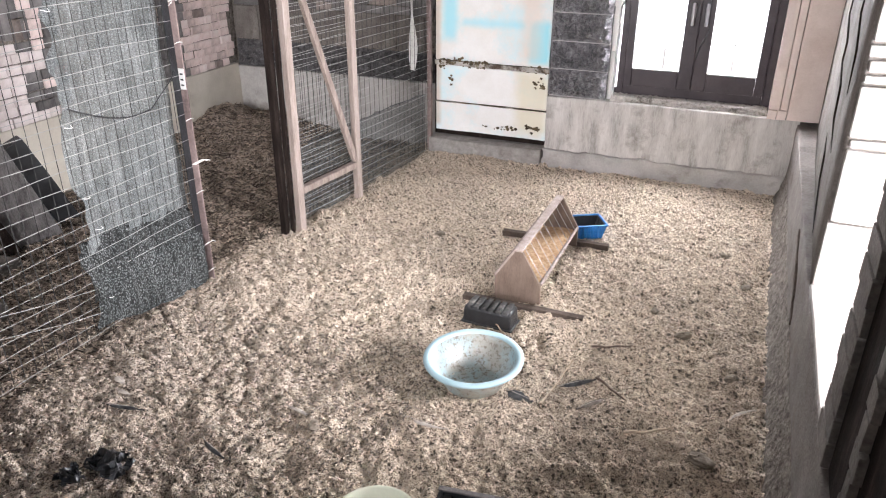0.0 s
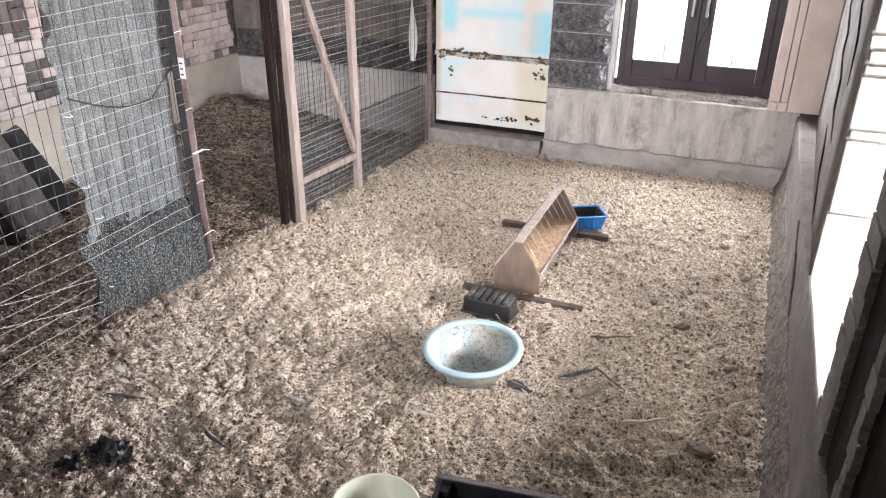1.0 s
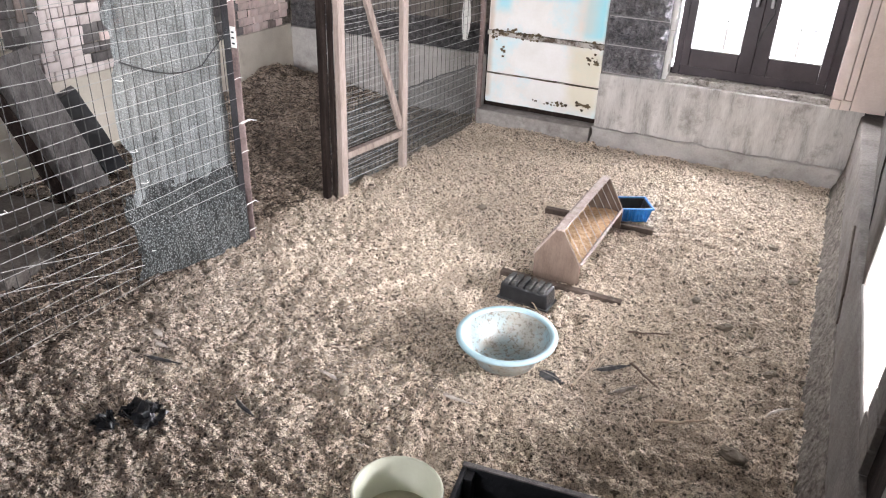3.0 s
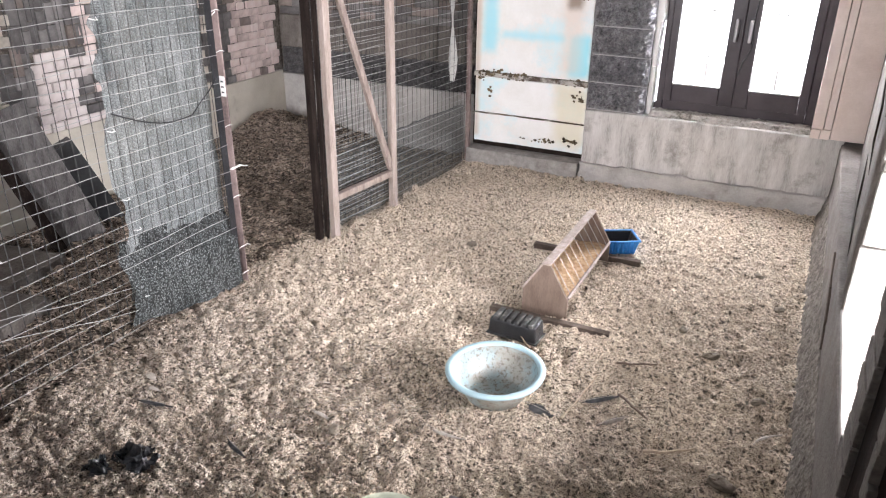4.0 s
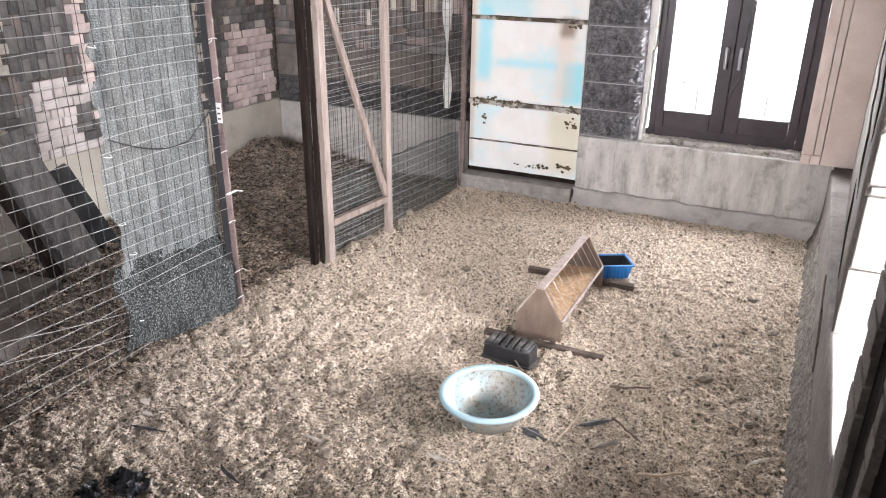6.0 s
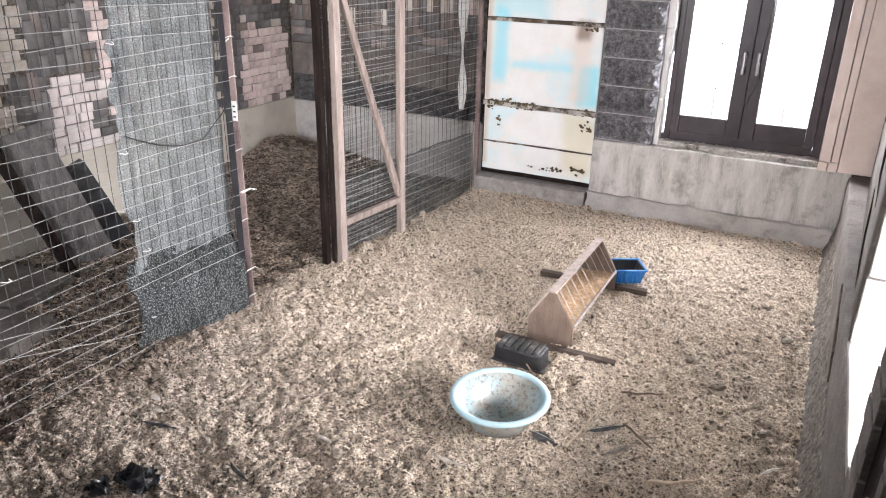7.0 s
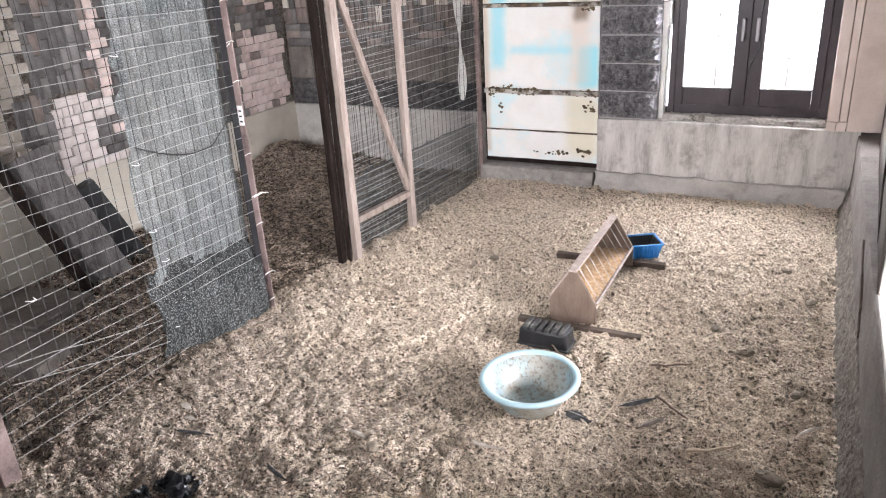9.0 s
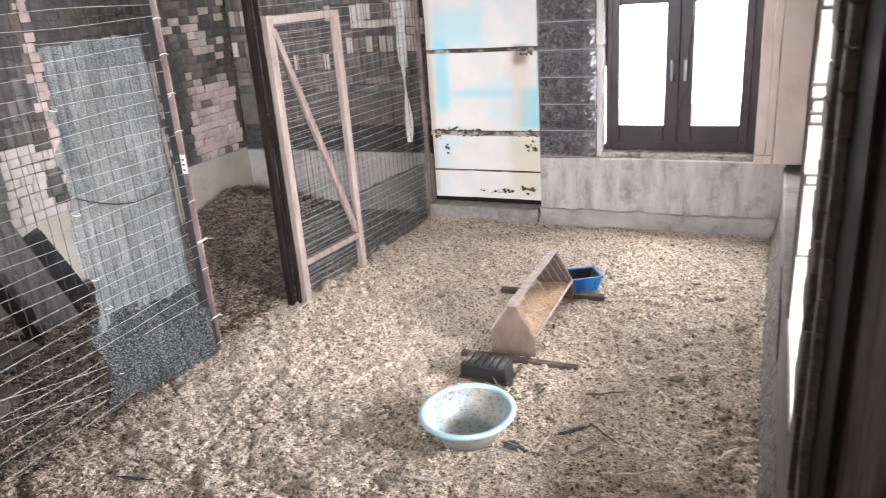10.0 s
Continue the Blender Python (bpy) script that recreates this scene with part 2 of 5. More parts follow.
FEATHER = material("grey_feather", [(0.3, (0.025, 0.025, 0.028)), (0.7, (0.085, 0.083, 0.085))], 30, 0.85, 0.2, spec=0.1)
BROWN_FEATHER = material("brown_feather", [(0.3, (0.13, 0.105, 0.09)), (0.7, (0.26, 0.22, 0.19))], 30, 0.85, 0.2, spec=0.1)
PALE_FEATHER = material("pale_feather", [(0.3, (0.36, 0.31, 0.27)), (0.7, (0.58, 0.53, 0.48))], 30, 0.7, 0.2)
SOIL = material("outside_soil", [(0.3, (0.16, 0.13, 0.10)), (0.7, (0.30, 0.26, 0.21))], 2, 0.95, 0.5)
CEILING = material("ceiling_board", [(0.3, (0.15, 0.13, 0.12)), (0.7, (0.26, 0.23, 0.21))], 2, 0.9, 0.2)
CHROME = material("handle_metal", [(0.3, (0.42, 0.42, 0.44)), (0.7, (0.58, 0.58, 0.60))], 8, 0.3, 0.0, metal=0.8)


def patch(m, colour, x0, x1, z0, z1, soft, most):
    """Lays a faded patch of paint or stain over a flat panel, with an uneven edge."""
    n, l = m.node_tree.nodes, m.node_tree.links
    b = n["Principled BSDF"]
    was = b.inputs["Base Color"].links[0].from_socket
    co, t, sep = n.new("ShaderNodeTexCoord"), n.new("ShaderNodeTexNoise"), n.new("ShaderNodeSeparateXYZ")
    t.inputs["Scale"].default_value, t.inputs["Detail"].default_value = 9, 5
    l.new(co.outputs["Object"], t.inputs["Vector"])
    l.new(co.outputs["Object"], sep.inputs[0])
    last = None
    for axis, lo, hi in ((0, x0, x1), (2, z0, z1)):
        for edge, sign in ((lo, 1), (hi, -1)):
            add = n.new("ShaderNodeMath")
            add.operation = "MULTIPLY_ADD"
            add.inputs[1].default_value = soft * 1.6 * sign
            l.new(t.outputs["Fac"], add.inputs[0])
            l.new(sep.outputs[axis], add.inputs[2])
            r = n.new("ShaderNodeMapRange")
            r.interpolation_type = "SMOOTHSTEP"
            mid = edge + soft * 0.8 * sign
            r.inputs["From Min"].default_value, r.inputs["From Max"].default_value = mid - soft * sign, mid + soft * sign
            l.new(add.outputs[0], r.inputs["Value"])
            if last is None:
                last = r.outputs[0]
            else:
                mu = n.new("ShaderNodeMath")
                mu.operation = "MULTIPLY"
                l.new(last, mu.inputs[0])
                l.new(r.outputs[0], mu.inputs[1])
                last = mu.outputs[0]
    k = n.new("ShaderNodeMath")
    k.operation = "MULTIPLY"
    k.inputs[1].default_value = most
    l.new(last, k.inputs[0])
    mx = n.new("ShaderNodeMix")
    mx.data_type = "RGBA"
    mx.inputs[7].default_value = (*colour, 1)
    l.new(k.outputs[0], mx.inputs[0])
    l.new(was, mx.inputs[6])
    l.new(mx.outputs[2], b.inputs["Base Color"])
    return m


def sheet_paint():
    """White enamel with washed cyan paint and rust stains."""
    m = dirty(material("painted_sheet", [(0.3, (0.74, 0.73, 0.70)), (0.6, (0.83, 0.83, 0.82)), (0.8, (0.86, 0.87, 0.87))], 3, 0.5, 0.06, 60, 0.2, spec=0.4), (0.62, 0.80, 0.84), 2.4, 0.50, 0.66)
    for x0, x1, z0, z1, soft, most in ((-2.09, -1.99, 0.80, 1.30, 0.04, 0.75), (-1.47, -1.33, 0.68, 0.95, 0.03, 0.9), (-1.95, -1.50, 0.90, 0.95, 0.03, 0.6), (-2.10, -1.7, 1.24, 1.5, 0.06, 0.5)):
        patch(m, (0.30, 0.73, 0.83), x0, x1, z0, z1, soft, most)
    patch(m, (0.72, 0.60, 0.52), -1.53, -1.40, 0.70, 1.22, 0.05, 0.5)
    patch(m, (0.20, 0.13, 0.08), -1.50, -1.40, 1.12, 1.24, 0.03, 0.8)
    patch(m, (0.66, 0.60, 0.40), -1.55, -1.32, 0.2, 0.62, 0.06, 0.6)
    return patch(m, (0.62, 0.50, 0.40), -2.15, -2.11, 0.2, 1.7, 0.02, 0.7)


SHEET = sheet_paint()
SHEET_RUST = dirty(material("sheet_rust", [(0.3, (0.05, 0.04, 0.03)), (0.55, (0.13, 0.10, 0.06)), (0.8, (0.28, 0.22, 0.14))], 20, 0.9, 0.6, 90, 0.5), (0.5, 0.45, 0.36), 18, 0.58, 0.66)

SEAM = dirty(dirty(material("seam_metal", [(0.3, (0.34, 0.32, 0.30)), (0.6, (0.52, 0.49, 0.45)), (0.8, (0.62, 0.60, 0.56))], 8, 0.7, 0.3, 80, 0.4), (0.07, 0.05, 0.035), 6, 0.44, 0.54), (0.20, 0.13, 0.08), 14, 0.56, 0.66)


def net_material(name, k, thin, thick, grain, loose):
    m = material(name, [(p, tuple(k * q for q in c)) for p, c in ((0.25, (0.16, 0.185, 0.19)), (0.5, (0.37, 0.405, 0.41)), (0.75, (0.62, 0.655, 0.66)))], 7, 0.8, 1.0, grain, 1.2, stretch=(1, 1.4, 0.6))
    n, l = m.node_tree.nodes, m.node_tree.links
    b = n["Principled BSDF"]
    cells, lift, weave = n.new("ShaderNodeTexWave"), n.new("ShaderNodeMapRange"), n.new("ShaderNodeMix")
    cells.bands_direction = "Y"
    cells.inputs["Scale"].default_value, cells.inputs["Distortion"].default_value, cells.inputs["Detail"].default_value, cells.inputs["Detail Scale"].default_value = 28, 9.0, 6, 16
    lift.inputs["From Min"].default_value, lift.inputs["From Max"].default_value = 0.95, 0.1
    lift.inputs["To Min"].default_value, lift.inputs["To Max"].default_value = 1.0, loose
    weave.data_type, weave.blend_type = "RGBA", "MULTIPLY"
    weave.inputs[0].default_value = 1.0
    l.new(cells.outputs["Fac"], lift.inputs["Value"])
    l.new(b.inputs["Base Color"].links[0].from_socket, weave.inputs[6])
    l.new(lift.outputs[0], weave.inputs[7])
    l.new(weave.outputs[2], b.inputs["Base Color"])
    co, wv = n.new("ShaderNodeTexCoord"), n.new("ShaderNodeTexWave")
    l.new(co.outputs["Object"], cells.inputs["Vector"])
    wv.bands_direction = "Z"
    wv.inputs["Scale"].default_value, wv.inputs["Distortion"].default_value = 55, 6
    l.new(co.outputs["Object"], wv.inputs["Vector"])
    r = n.new("ShaderNodeMapRange")
    r.inputs["To Min"].default_value, r.inputs["To Max"].default_value = thin, thick
    l.new(wv.outputs["Fac"], r.inputs["Value"])
    l.new(r.outputs[0], n["Principled BSDF"].inputs["Alpha"])
    return m


NET = net_material("shade_net", 1.15, 0.62, 1.0, 200, 0.5)
NET_DARK = net_material("doubled_net", 0.78, 0.9, 1.0, 120, 0.6)


def knit(m, scale, low):
    """Knitted specks of light thread over dark gaps."""
    n, l = m.node_tree.nodes, m.node_tree.links
    b = n["Principled BSDF"]
    co, mp, v, r, mx = n.new("ShaderNodeTexCoord"), n.new("ShaderNodeMapping"), n.new("ShaderNodeTexVoronoi"), n.new("ShaderNodeMapRange"), n.new("ShaderNodeMix")
    mp.inputs["Scale"].default_value = (1, 1.0, 0.75)
    v.inputs["Scale"].default_value = scale
    l.new(co.outputs["Object"], mp.inputs[0])
    l.new(mp.outputs[0], v.inputs["Vector"])
    r.inputs["From Min"].default_value, r.inputs["From Max"].default_value = 0.12, 0.55
    r.inputs["To Min"].default_value, r.inputs["To Max"].default_value = 1.0, low
    l.new(v.outputs["Distance"], r.inputs["Value"])
    mx.data_type, mx.blend_type = "RGBA", "MULTIPLY"
    mx.inputs[0].default_value = 1.0
    l.new(b.inputs["Base Color"].links[0].from_socket, mx.inputs[6])
    l.new(r.outputs[0], mx.inputs[7])
    l.new(mx.outputs[2], b.inputs["Base Color"])


knit(NET_DARK, 150, 0.10)
knit(NET, 150, 0.65)
NET_BLACK = net_material("dark_green_net", 0.45, 0.3, 0.75, 120, 0.4)


def glass_material():
    m = bpy.data.materials.new("window_glass")
    m.use_nodes = True
    b = m.node_tree.nodes["Principled BSDF"]
    b.inputs["Transmission Weight"].default_value, b.inputs["Roughness"].default_value, b.inputs["IOR"].default_value = 1.0, 0.02, 1.1
    return m


def glow_material(name, colour, strength):
    m = bpy.data.materials.new(name)
    m.use_nodes = True
    b = m.node_tree.nodes["Principled BSDF"]
    b.inputs["Base Color"].default_value = (*colour, 1)
    b.inputs["Emission Color"].default_value = (*colour, 1)
    b.inputs["Emission Strength"].default_value = strength
    return m


GLASS = glass_material()
BRIGHT = glow_material("bright_outdoors", (0.97, 0.98, 1.0), 0.96)


# ---- builders ----
def thing(name, label="", category="", group="", at=None, kind=""):
    ob = new(name)
    ob.matrix_world = at or Matrix()
    ob.empty_display_size = 0.1
    return tagged(ob, label, category, group, kind)


def mesh_of(name, bm, mat, smooth=False):
    me = bpy.data.meshes.new(name)
    bm.normal_update()
    bm.to_mesh(me)
    bm.free()
    me.materials.append(mat)
    if smooth:
        me.shade_smooth()
    return me


def part(name, bm, mat, parent=None, label="", smooth=False):
    ob = new(name, mesh_of(name, bm, mat, smooth))
    if parent is not None:
        ob.parent = parent
    if label:
        ob["label"] = label
    return ob


def setting(name, bm, mat, label="", smooth=False):
    return tagged(part(name, bm, mat, None, label, smooth), kind="structure")


def box(bm, x0, x1, y0, y1, z0, z1, bevel=0.0, m=None):
    """Adds a box to bm, with its edges rounded by bevel; m places it."""
    b = bmesh.new()
    bmesh.ops.create_cube(b, size=1)
    for v in b.verts:
        v.co = Vector(((x0 + x1) / 2 + v.co.x * (x1 - x0), (y0 + y1) / 2 + v.co.y * (y1 - y0), (z0 + z1) / 2 + v.co.z * (z1 - z0)))
    if bevel:
        bmesh.ops.bevel(b, geom=b.edges[:], offset=bevel, segments=2, affect="EDGES", profile=0.6)
    if m is not None:
        b.transform(m)
    return merge(bm, b)


def merge(bm, b):
    me = bpy.data.meshes.new("tmp")
    b.to_mesh(me)
    b.free()
    bm.from_mesh(me)
    bpy.data.meshes.remove(me)
    return bm


def boxed(*a, **k):
    return box(bmesh.new(), *a, **k)


def rough_box(x0, x1, y0, y1, z0, z1, cuts, amount, freq=9.0, bevel=0.006, seed=0.0):
    """A box with worn, uneven faces."""
    b = bmesh.new()
    box(b, x0, x1, y0, y1, z0, z1, bevel)
    bmesh.ops.subdivide_edges(b, edges=[e for e in b.edges if e.calc_length() > 0.04], cuts=cuts, use_grid_fill=True)
    for v in b.verts:
        v.co += noise.noise_vector(v.co * freq + Vector((seed, 0, 0))) * amount
    return b


def lathe(profile, steps=48):
    b = bmesh.new()
    rings = []
    for r, z in profile:
        rings.append([b.verts.new((r * math.cos(2 * math.pi * i / steps), r * math.sin(2 * math.pi * i / steps), z)) for i in range(steps)] if r > 1e-6 else [b.verts.new((0, 0, z))])
    for p, q in zip(rings, rings[1:]):
        for i in range(steps):
            j = (i + 1) % steps
            f = [p[i % len(p)], p[j % len(p)], q[j % len(q)], q[i % len(q)]]
            f = list(dict.fromkeys(f))
            if len(f) > 2:
                b.faces.new(f)
    bmesh.ops.recalc_face_normals(b, faces=b.faces)
    return b


def tube(bm, points, radius, sides=5):
    """A round rod along points; radius may taper through a list."""
    pts = [Vector(p) for p in points]
    rr = radius if isinstance(radius, (list, tuple)) else [radius] * len(pts)
    rings = []
    for i, p in enumerate(pts):
        d = (pts[min(i + 1, len(pts) - 1)] - pts[max(i - 1, 0)]).normalized()
        u = d.orthogonal().normalized() if abs(d.z) > 0.9 else d.cross(Vector((0, 0, 1))).normalized()
        w = d.cross(u)
        rings.append([bm.verts.new(p + (u * math.cos(2 * math.pi * k / sides) + w * math.sin(2 * math.pi * k / sides)) * rr[i]) for k in range(sides)])
    for a, c in zip(rings, rings[1:]):
        for k in range(sides):
            bm.faces.new((a[k], a[(k + 1) % sides], c[(k + 1) % sides], c[k]))
    bm.faces.new(rings[0][::-1])
    bm.faces.new(rings[-1])
    return bm


def prism(bm, outline, y0, y1):
    """Extrudes an x-z outline from y0 to y1."""
    a = [bm.verts.new((x, y0, z)) for x, z in outline]
    c = [bm.verts.new((x, y1, z)) for x, z in outline]
    n = len(a)
    for i in range(n):
        bm.faces.new((a[i], a[(i + 1) % n], c[(i + 1) % n], c[i]))
    bm.faces.new(a[::-1])
    bm.faces.new(c)
    bmesh.ops.recalc_face_normals(bm, faces=bm.faces)
    return bm


# ---- large structure ----
WALL_X, BACK_Y, LEFT_X, FRONT_Y, TOP = 0.238, 4.79, -3.95, -0.45, 2.55
rng = np.random.default_rng(4)


def value_noise(x, y, cell, seed):
    """Smooth random heights, -1 to 1, on a grid of the given cell size."""
    g = np.random.default_rng(seed).uniform(-1, 1, (int(8 / cell) + 6, int(8 / cell) + 6))
    u, v = (x + 5) / cell, (y + 2) / cell
    i, j = np.floor(u).astype(int), np.floor(v).astype(int)
    a, b = u - i, v - j
    a, b = a * a * (3 - 2 * a), b * b * (3 - 2 * b)
    return (g[i, j] * (1 - a) + g[i + 1, j] * a) * (1 - b) + (g[i, j + 1] * (1 - a) + g[i + 1, j + 1] * a) * b


GRID = 0.005
GX0, GY0 = LEFT_X - 0.06, FRONT_Y - 0.14


def litter_heights():
    """The relief of the litter on a fine grid: hollows, trodden lumps and loose clods."""
    x, y = np.meshgrid(np.arange(GX0, WALL_X + 0.08, GRID), np.arange(GY0, 5.06, GRID), indexing="ij")
    z = 0.016 * value_noise(x, y, 0.55, 1) + 0.012 * value_noise(x, y, 0.17, 2) + 0.009 * value_noise(x, y, 0.075, 3)
    z -= 0.030 * np.clip(value_noise(x, y, 0.055, 7) - 0.32, 0, 1) + 0.030 * np.clip(value_noise(x, y, 0.031, 8) - 0.38, 0, 1)
    # clods: rounded crumbs of three sizes, heaped over one another
    r = np.random.default_rng(31)
    clods = np.zeros_like(z)
    for count, small, big, tall in ((1800, 0.018, 0.034, 0.62), (9000, 0.010, 0.019, 0.72), (55000, 0.0055, 0.010, 0.85)):
        cx, cy = r.uniform(-3.9, WALL_X, count), r.uniform(0.6, 4.95, count)
        rad = r.uniform(small, big, count)
        high = rad * tall * r.uniform(0.5, 1.15, count)
        i, j = ((cx - GX0) / GRID).astype(int), ((cy - GY0) / GRID).astype(int)
        n = int(big * 1.3 / GRID) + 1
        turn, squash = r.uniform(0, np.pi, count), r.uniform(0.7, 1.3, count)
        for di in range(-n, n + 1):
            for dj in range(-n, n + 1):
                u, v = np.clip(i + di, 0, z.shape[0] - 1), np.clip(j + dj, 0, z.shape[1] - 1)
                dx, dy = GX0 + u * GRID - cx, GY0 + v * GRID - cy
                a, c = dx * np.cos(turn) + dy * np.sin(turn), -dx * np.sin(turn) + dy * np.cos(turn)
                q = 1 - ((a * squash) ** 2 + (c / squash) ** 2) / rad ** 2
                hit = q > 0
                np.maximum.at(clods, (u[hit], v[hit]), high[hit] * np.sqrt(q[hit]))
    trodden = np.clip(0.95 - 0.22 * np.clip(x + 0.7, -1, 1) + 0.10 * value_noise(x, y, 0.4, 12), 0.45, 1.2)
    z += clods * trodden + 0.003 * value_noise(x, y, 0.0125, 6)
    # heap against the brick wall, litter banked up at the panel
    d = np.hypot((x + 3.9) / 1.1, (y - 4.6) / 1.0)
    z += (0.22 + 0.06 * value_noise(x, y, 0.16, 21) + 0.03 * value_noise(x, y, 0.07, 22)) * np.clip(1 - d, 0, 1) ** 1.2
    return z - 0.010 + 0.03 * np.clip((y - 4.45) / 0.35, 0, 1) * (x > -2.2)


HEIGHTS = litter_heights()


def ground_height(x, y):
    u, v = (np.asarray(x, dtype=float) - GX0) / GRID, (np.asarray(y, dtype=float) - GY0) / GRID
    i = np.clip(np.floor(u).astype(int), 0, HEIGHTS.shape[0] - 2)
    j = np.clip(np.floor(v).astype(int), 0, HEIGHTS.shape[1] - 2)
    a, c = u - i, v - j
    return (HEIGHTS[i, j] * (1 - a) + HEIGHTS[i + 1, j] * a) * (1 - c) + (HEIGHTS[i, j + 1] * (1 - a) + HEIGHTS[i + 1, j + 1] * a) * c


def build_floor():
    xs = np.concatenate([np.arange(LEFT_X - 0.02, -2.5, 0.012), np.arange(-2.5, WALL_X + 0.02, GRID)])
    ys = np.concatenate([np.arange(FRONT_Y - 0.1, 0.8, 0.03), np.arange(0.8, 4.9, GRID), (4.95, 5.0)])
    X, Y = np.meshgrid(xs, ys, indexing="ij")
    Z = ground_height(X, Y)
    co = np.stack([X, Y, Z], -1).reshape(-1, 3)
    nx, ny = len(xs), len(ys)
    k = (np.arange(nx - 1)[:, None] * ny + np.arange(ny - 1)[None]).ravel()
    faces = np.stack([k, k + ny, k + ny + 1, k + 1], 1)
    me = bpy.data.meshes.new("floor")
    me.vertices.add(len(co))
    me.vertices.foreach_set("co", co.ravel())
    me.loops.add(faces.size)
    me.loops.foreach_set("vertex_index", faces.ravel())
    me.polygons.add(len(faces))
    me.polygons.foreach_set("loop_start", np.arange(0, faces.size, 4))
    me.polygons.foreach_set("loop_total", np.full(len(faces), 4))
    me.update(calc_edges=True)
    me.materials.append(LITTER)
    me.shade_smooth()
    return tagged(new("floor", me), "uneven sand and wood-shaving litter floor", kind="structure")


build_floor()

setting("ground", boxed(-30, 30, -30, 30, -0.35, -0.25), SOIL, "bare soil outside the coop")

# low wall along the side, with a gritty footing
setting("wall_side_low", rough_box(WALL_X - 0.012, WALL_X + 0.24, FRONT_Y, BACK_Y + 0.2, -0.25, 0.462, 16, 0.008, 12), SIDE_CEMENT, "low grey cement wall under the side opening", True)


def footing_bank():
    """A gritty mortar fillet that slopes from the litter up to the low wall."""
    b = bmesh.new()
    rows = []
    for i in range(331):
        y = 0.4 + (BACK_Y - 0.42) * i / 330
        n = lambda f, k: noise.noise(Vector((y * f, k, 3.7)))
        foot, top = 0.158 + 0.010 * n(4, 0) + 0.004 * n(22, 1), 0.165 + 0.025 * n(2.5, 2) + 0.012 * n(17, 3)
        row = []
        for k in range(9):
            u = k / 8
            q = Vector((foot + (WALL_X - 0.012 - foot) * u ** 0.8, y, -0.03 + (top + 0.03) * u ** 1.25))
            q += Vector((-0.5, 0, 0.6)) * (0.009 * noise.noise(q * 30) + 0.005 * noise.noise(q * 80)) * (1 if k < 8 else 0)
            row.append(b.verts.new(q))
        row.append(b.verts.new((WALL_X + 0.02, y, -0.1)))
        rows.append(row)
    for p, q in zip(rows, rows[1:]):
        for k in range(9):
            b.faces.new((p[k], p[k + 1], q[k + 1], q[k]))
        b.faces.new((p[9], p[0], q[0], q[9]))
    b.faces.new(rows[0])
    b.faces.new(rows[-1][::-1])
    bmesh.ops.recalc_face_normals(b, faces=b.faces)
    return b


setting("footing_side", footing_bank(), GRIT, "gritty mortar bank along the foot of the low wall", True)
# dark strips laid on the wall for the shade inside a slot
groove = bmesh.new()
for y0, y1, z0, z1, h in ((3.22, 3.02, 0.405, 0.335, 0.030), (3.015, 2.86, 0.325, 0.262, 0.038), (2.85, 2.775, 0.245, 0.212, 0.030)):
    vs = [groove.verts.new((x, y, z + k)) for x in (WALL_X - 0.020, WALL_X - 0.004) for y, z, k in ((y0, z0, h / 2), (y0, z0, -h / 2), (y1, z1, -h / 2), (y1, z1, h / 2))]
    for q in ((0, 1, 2, 3), (7, 6, 5, 4), (0, 4, 5, 1), (1, 5, 6, 2), (2, 6, 7, 3), (3, 7, 4, 0)):
        groove.faces.new([vs[i] for i in q])
bmesh.ops.recalc_face_normals(groove, faces=groove.faces)
setting("trim_batten", groove, BAR_WOOD, "slanting slot in the low cement wall, its shade laid on as dark strips")
# low wall under the window
setting("wall_back_low", rough_box(-1.318, WALL_X, BACK_Y, BACK_Y + 0.3, -0.25, 0.488, 12, 0.006), STREAKED, "low stained cement wall under the window", True)
setting("footing_back", rough_box(-1.318, WALL_X - 0.03, BACK_Y - 0.035, BACK_Y - 0.002, -0.2, 0.130, 36, 0.016, 22), CEMENT, "ragged cement ledge at the foot of the wall", True)
setting("threshold", rough_box(-2.16, -1.325, BACK_Y - 0.06, BACK_Y + 0.25, -0.2, 0.12, 8, 0.006, 10), MORTAR, "dark cement threshold below the sheet panel", True)
setting("sill_mortar", rough_box(-0.907, 0.05, BACK_Y + 0.035, BACK_Y + 0.128, 0.46, 0.526, 60, 0.013, 42), SILL, "crumbled mortar on the window sill", True)
# plinths of the far bay
setting("plinth_left", rough_box(LEFT_X - 0.2, LEFT_X + 0.012, FRONT_Y, 4.95, -0.25, 0.475, 10, 0.005), CREAM, "cream rendered plinth under the brick wall", True)
setting("plinth_back", rough_box(LEFT_X + 0.014, -2.17, 4.94, 5.2, -0.25, 0.455, 8, 0.005), CEMENT, "grey rendered plinth at the back of the bay", True)
# backing of the masonry and the closing walls
setting("wall_left", boxed(LEFT_X - 0.2, LEFT_X - 0.012, FRONT_Y, 5.2, 0.477, TOP), GRIT, "mortar behind the bricks")
setting("wall_back", boxed(LEFT_X - 0.01, -2.165, 4.975, 5.2, 0.457, TOP), GRIT, "mortar behind the stone blocks")
setting("wall_over_window", boxed(-0.92, 0.35, BACK_Y + 0.01, BACK_Y + 0.25, 1.66, TOP), PINK, "pink rendered wall over the window")
# backings added behind panel, pier and sill to stop light leaks
setting("wall_behind_panel", boxed(-2.163, -1.32, BACK_Y + 0.07, BACK_Y + 0.25, 0.122, 2.118), DARK_WOOD, "unseen backing that keeps light out of the panel seams")
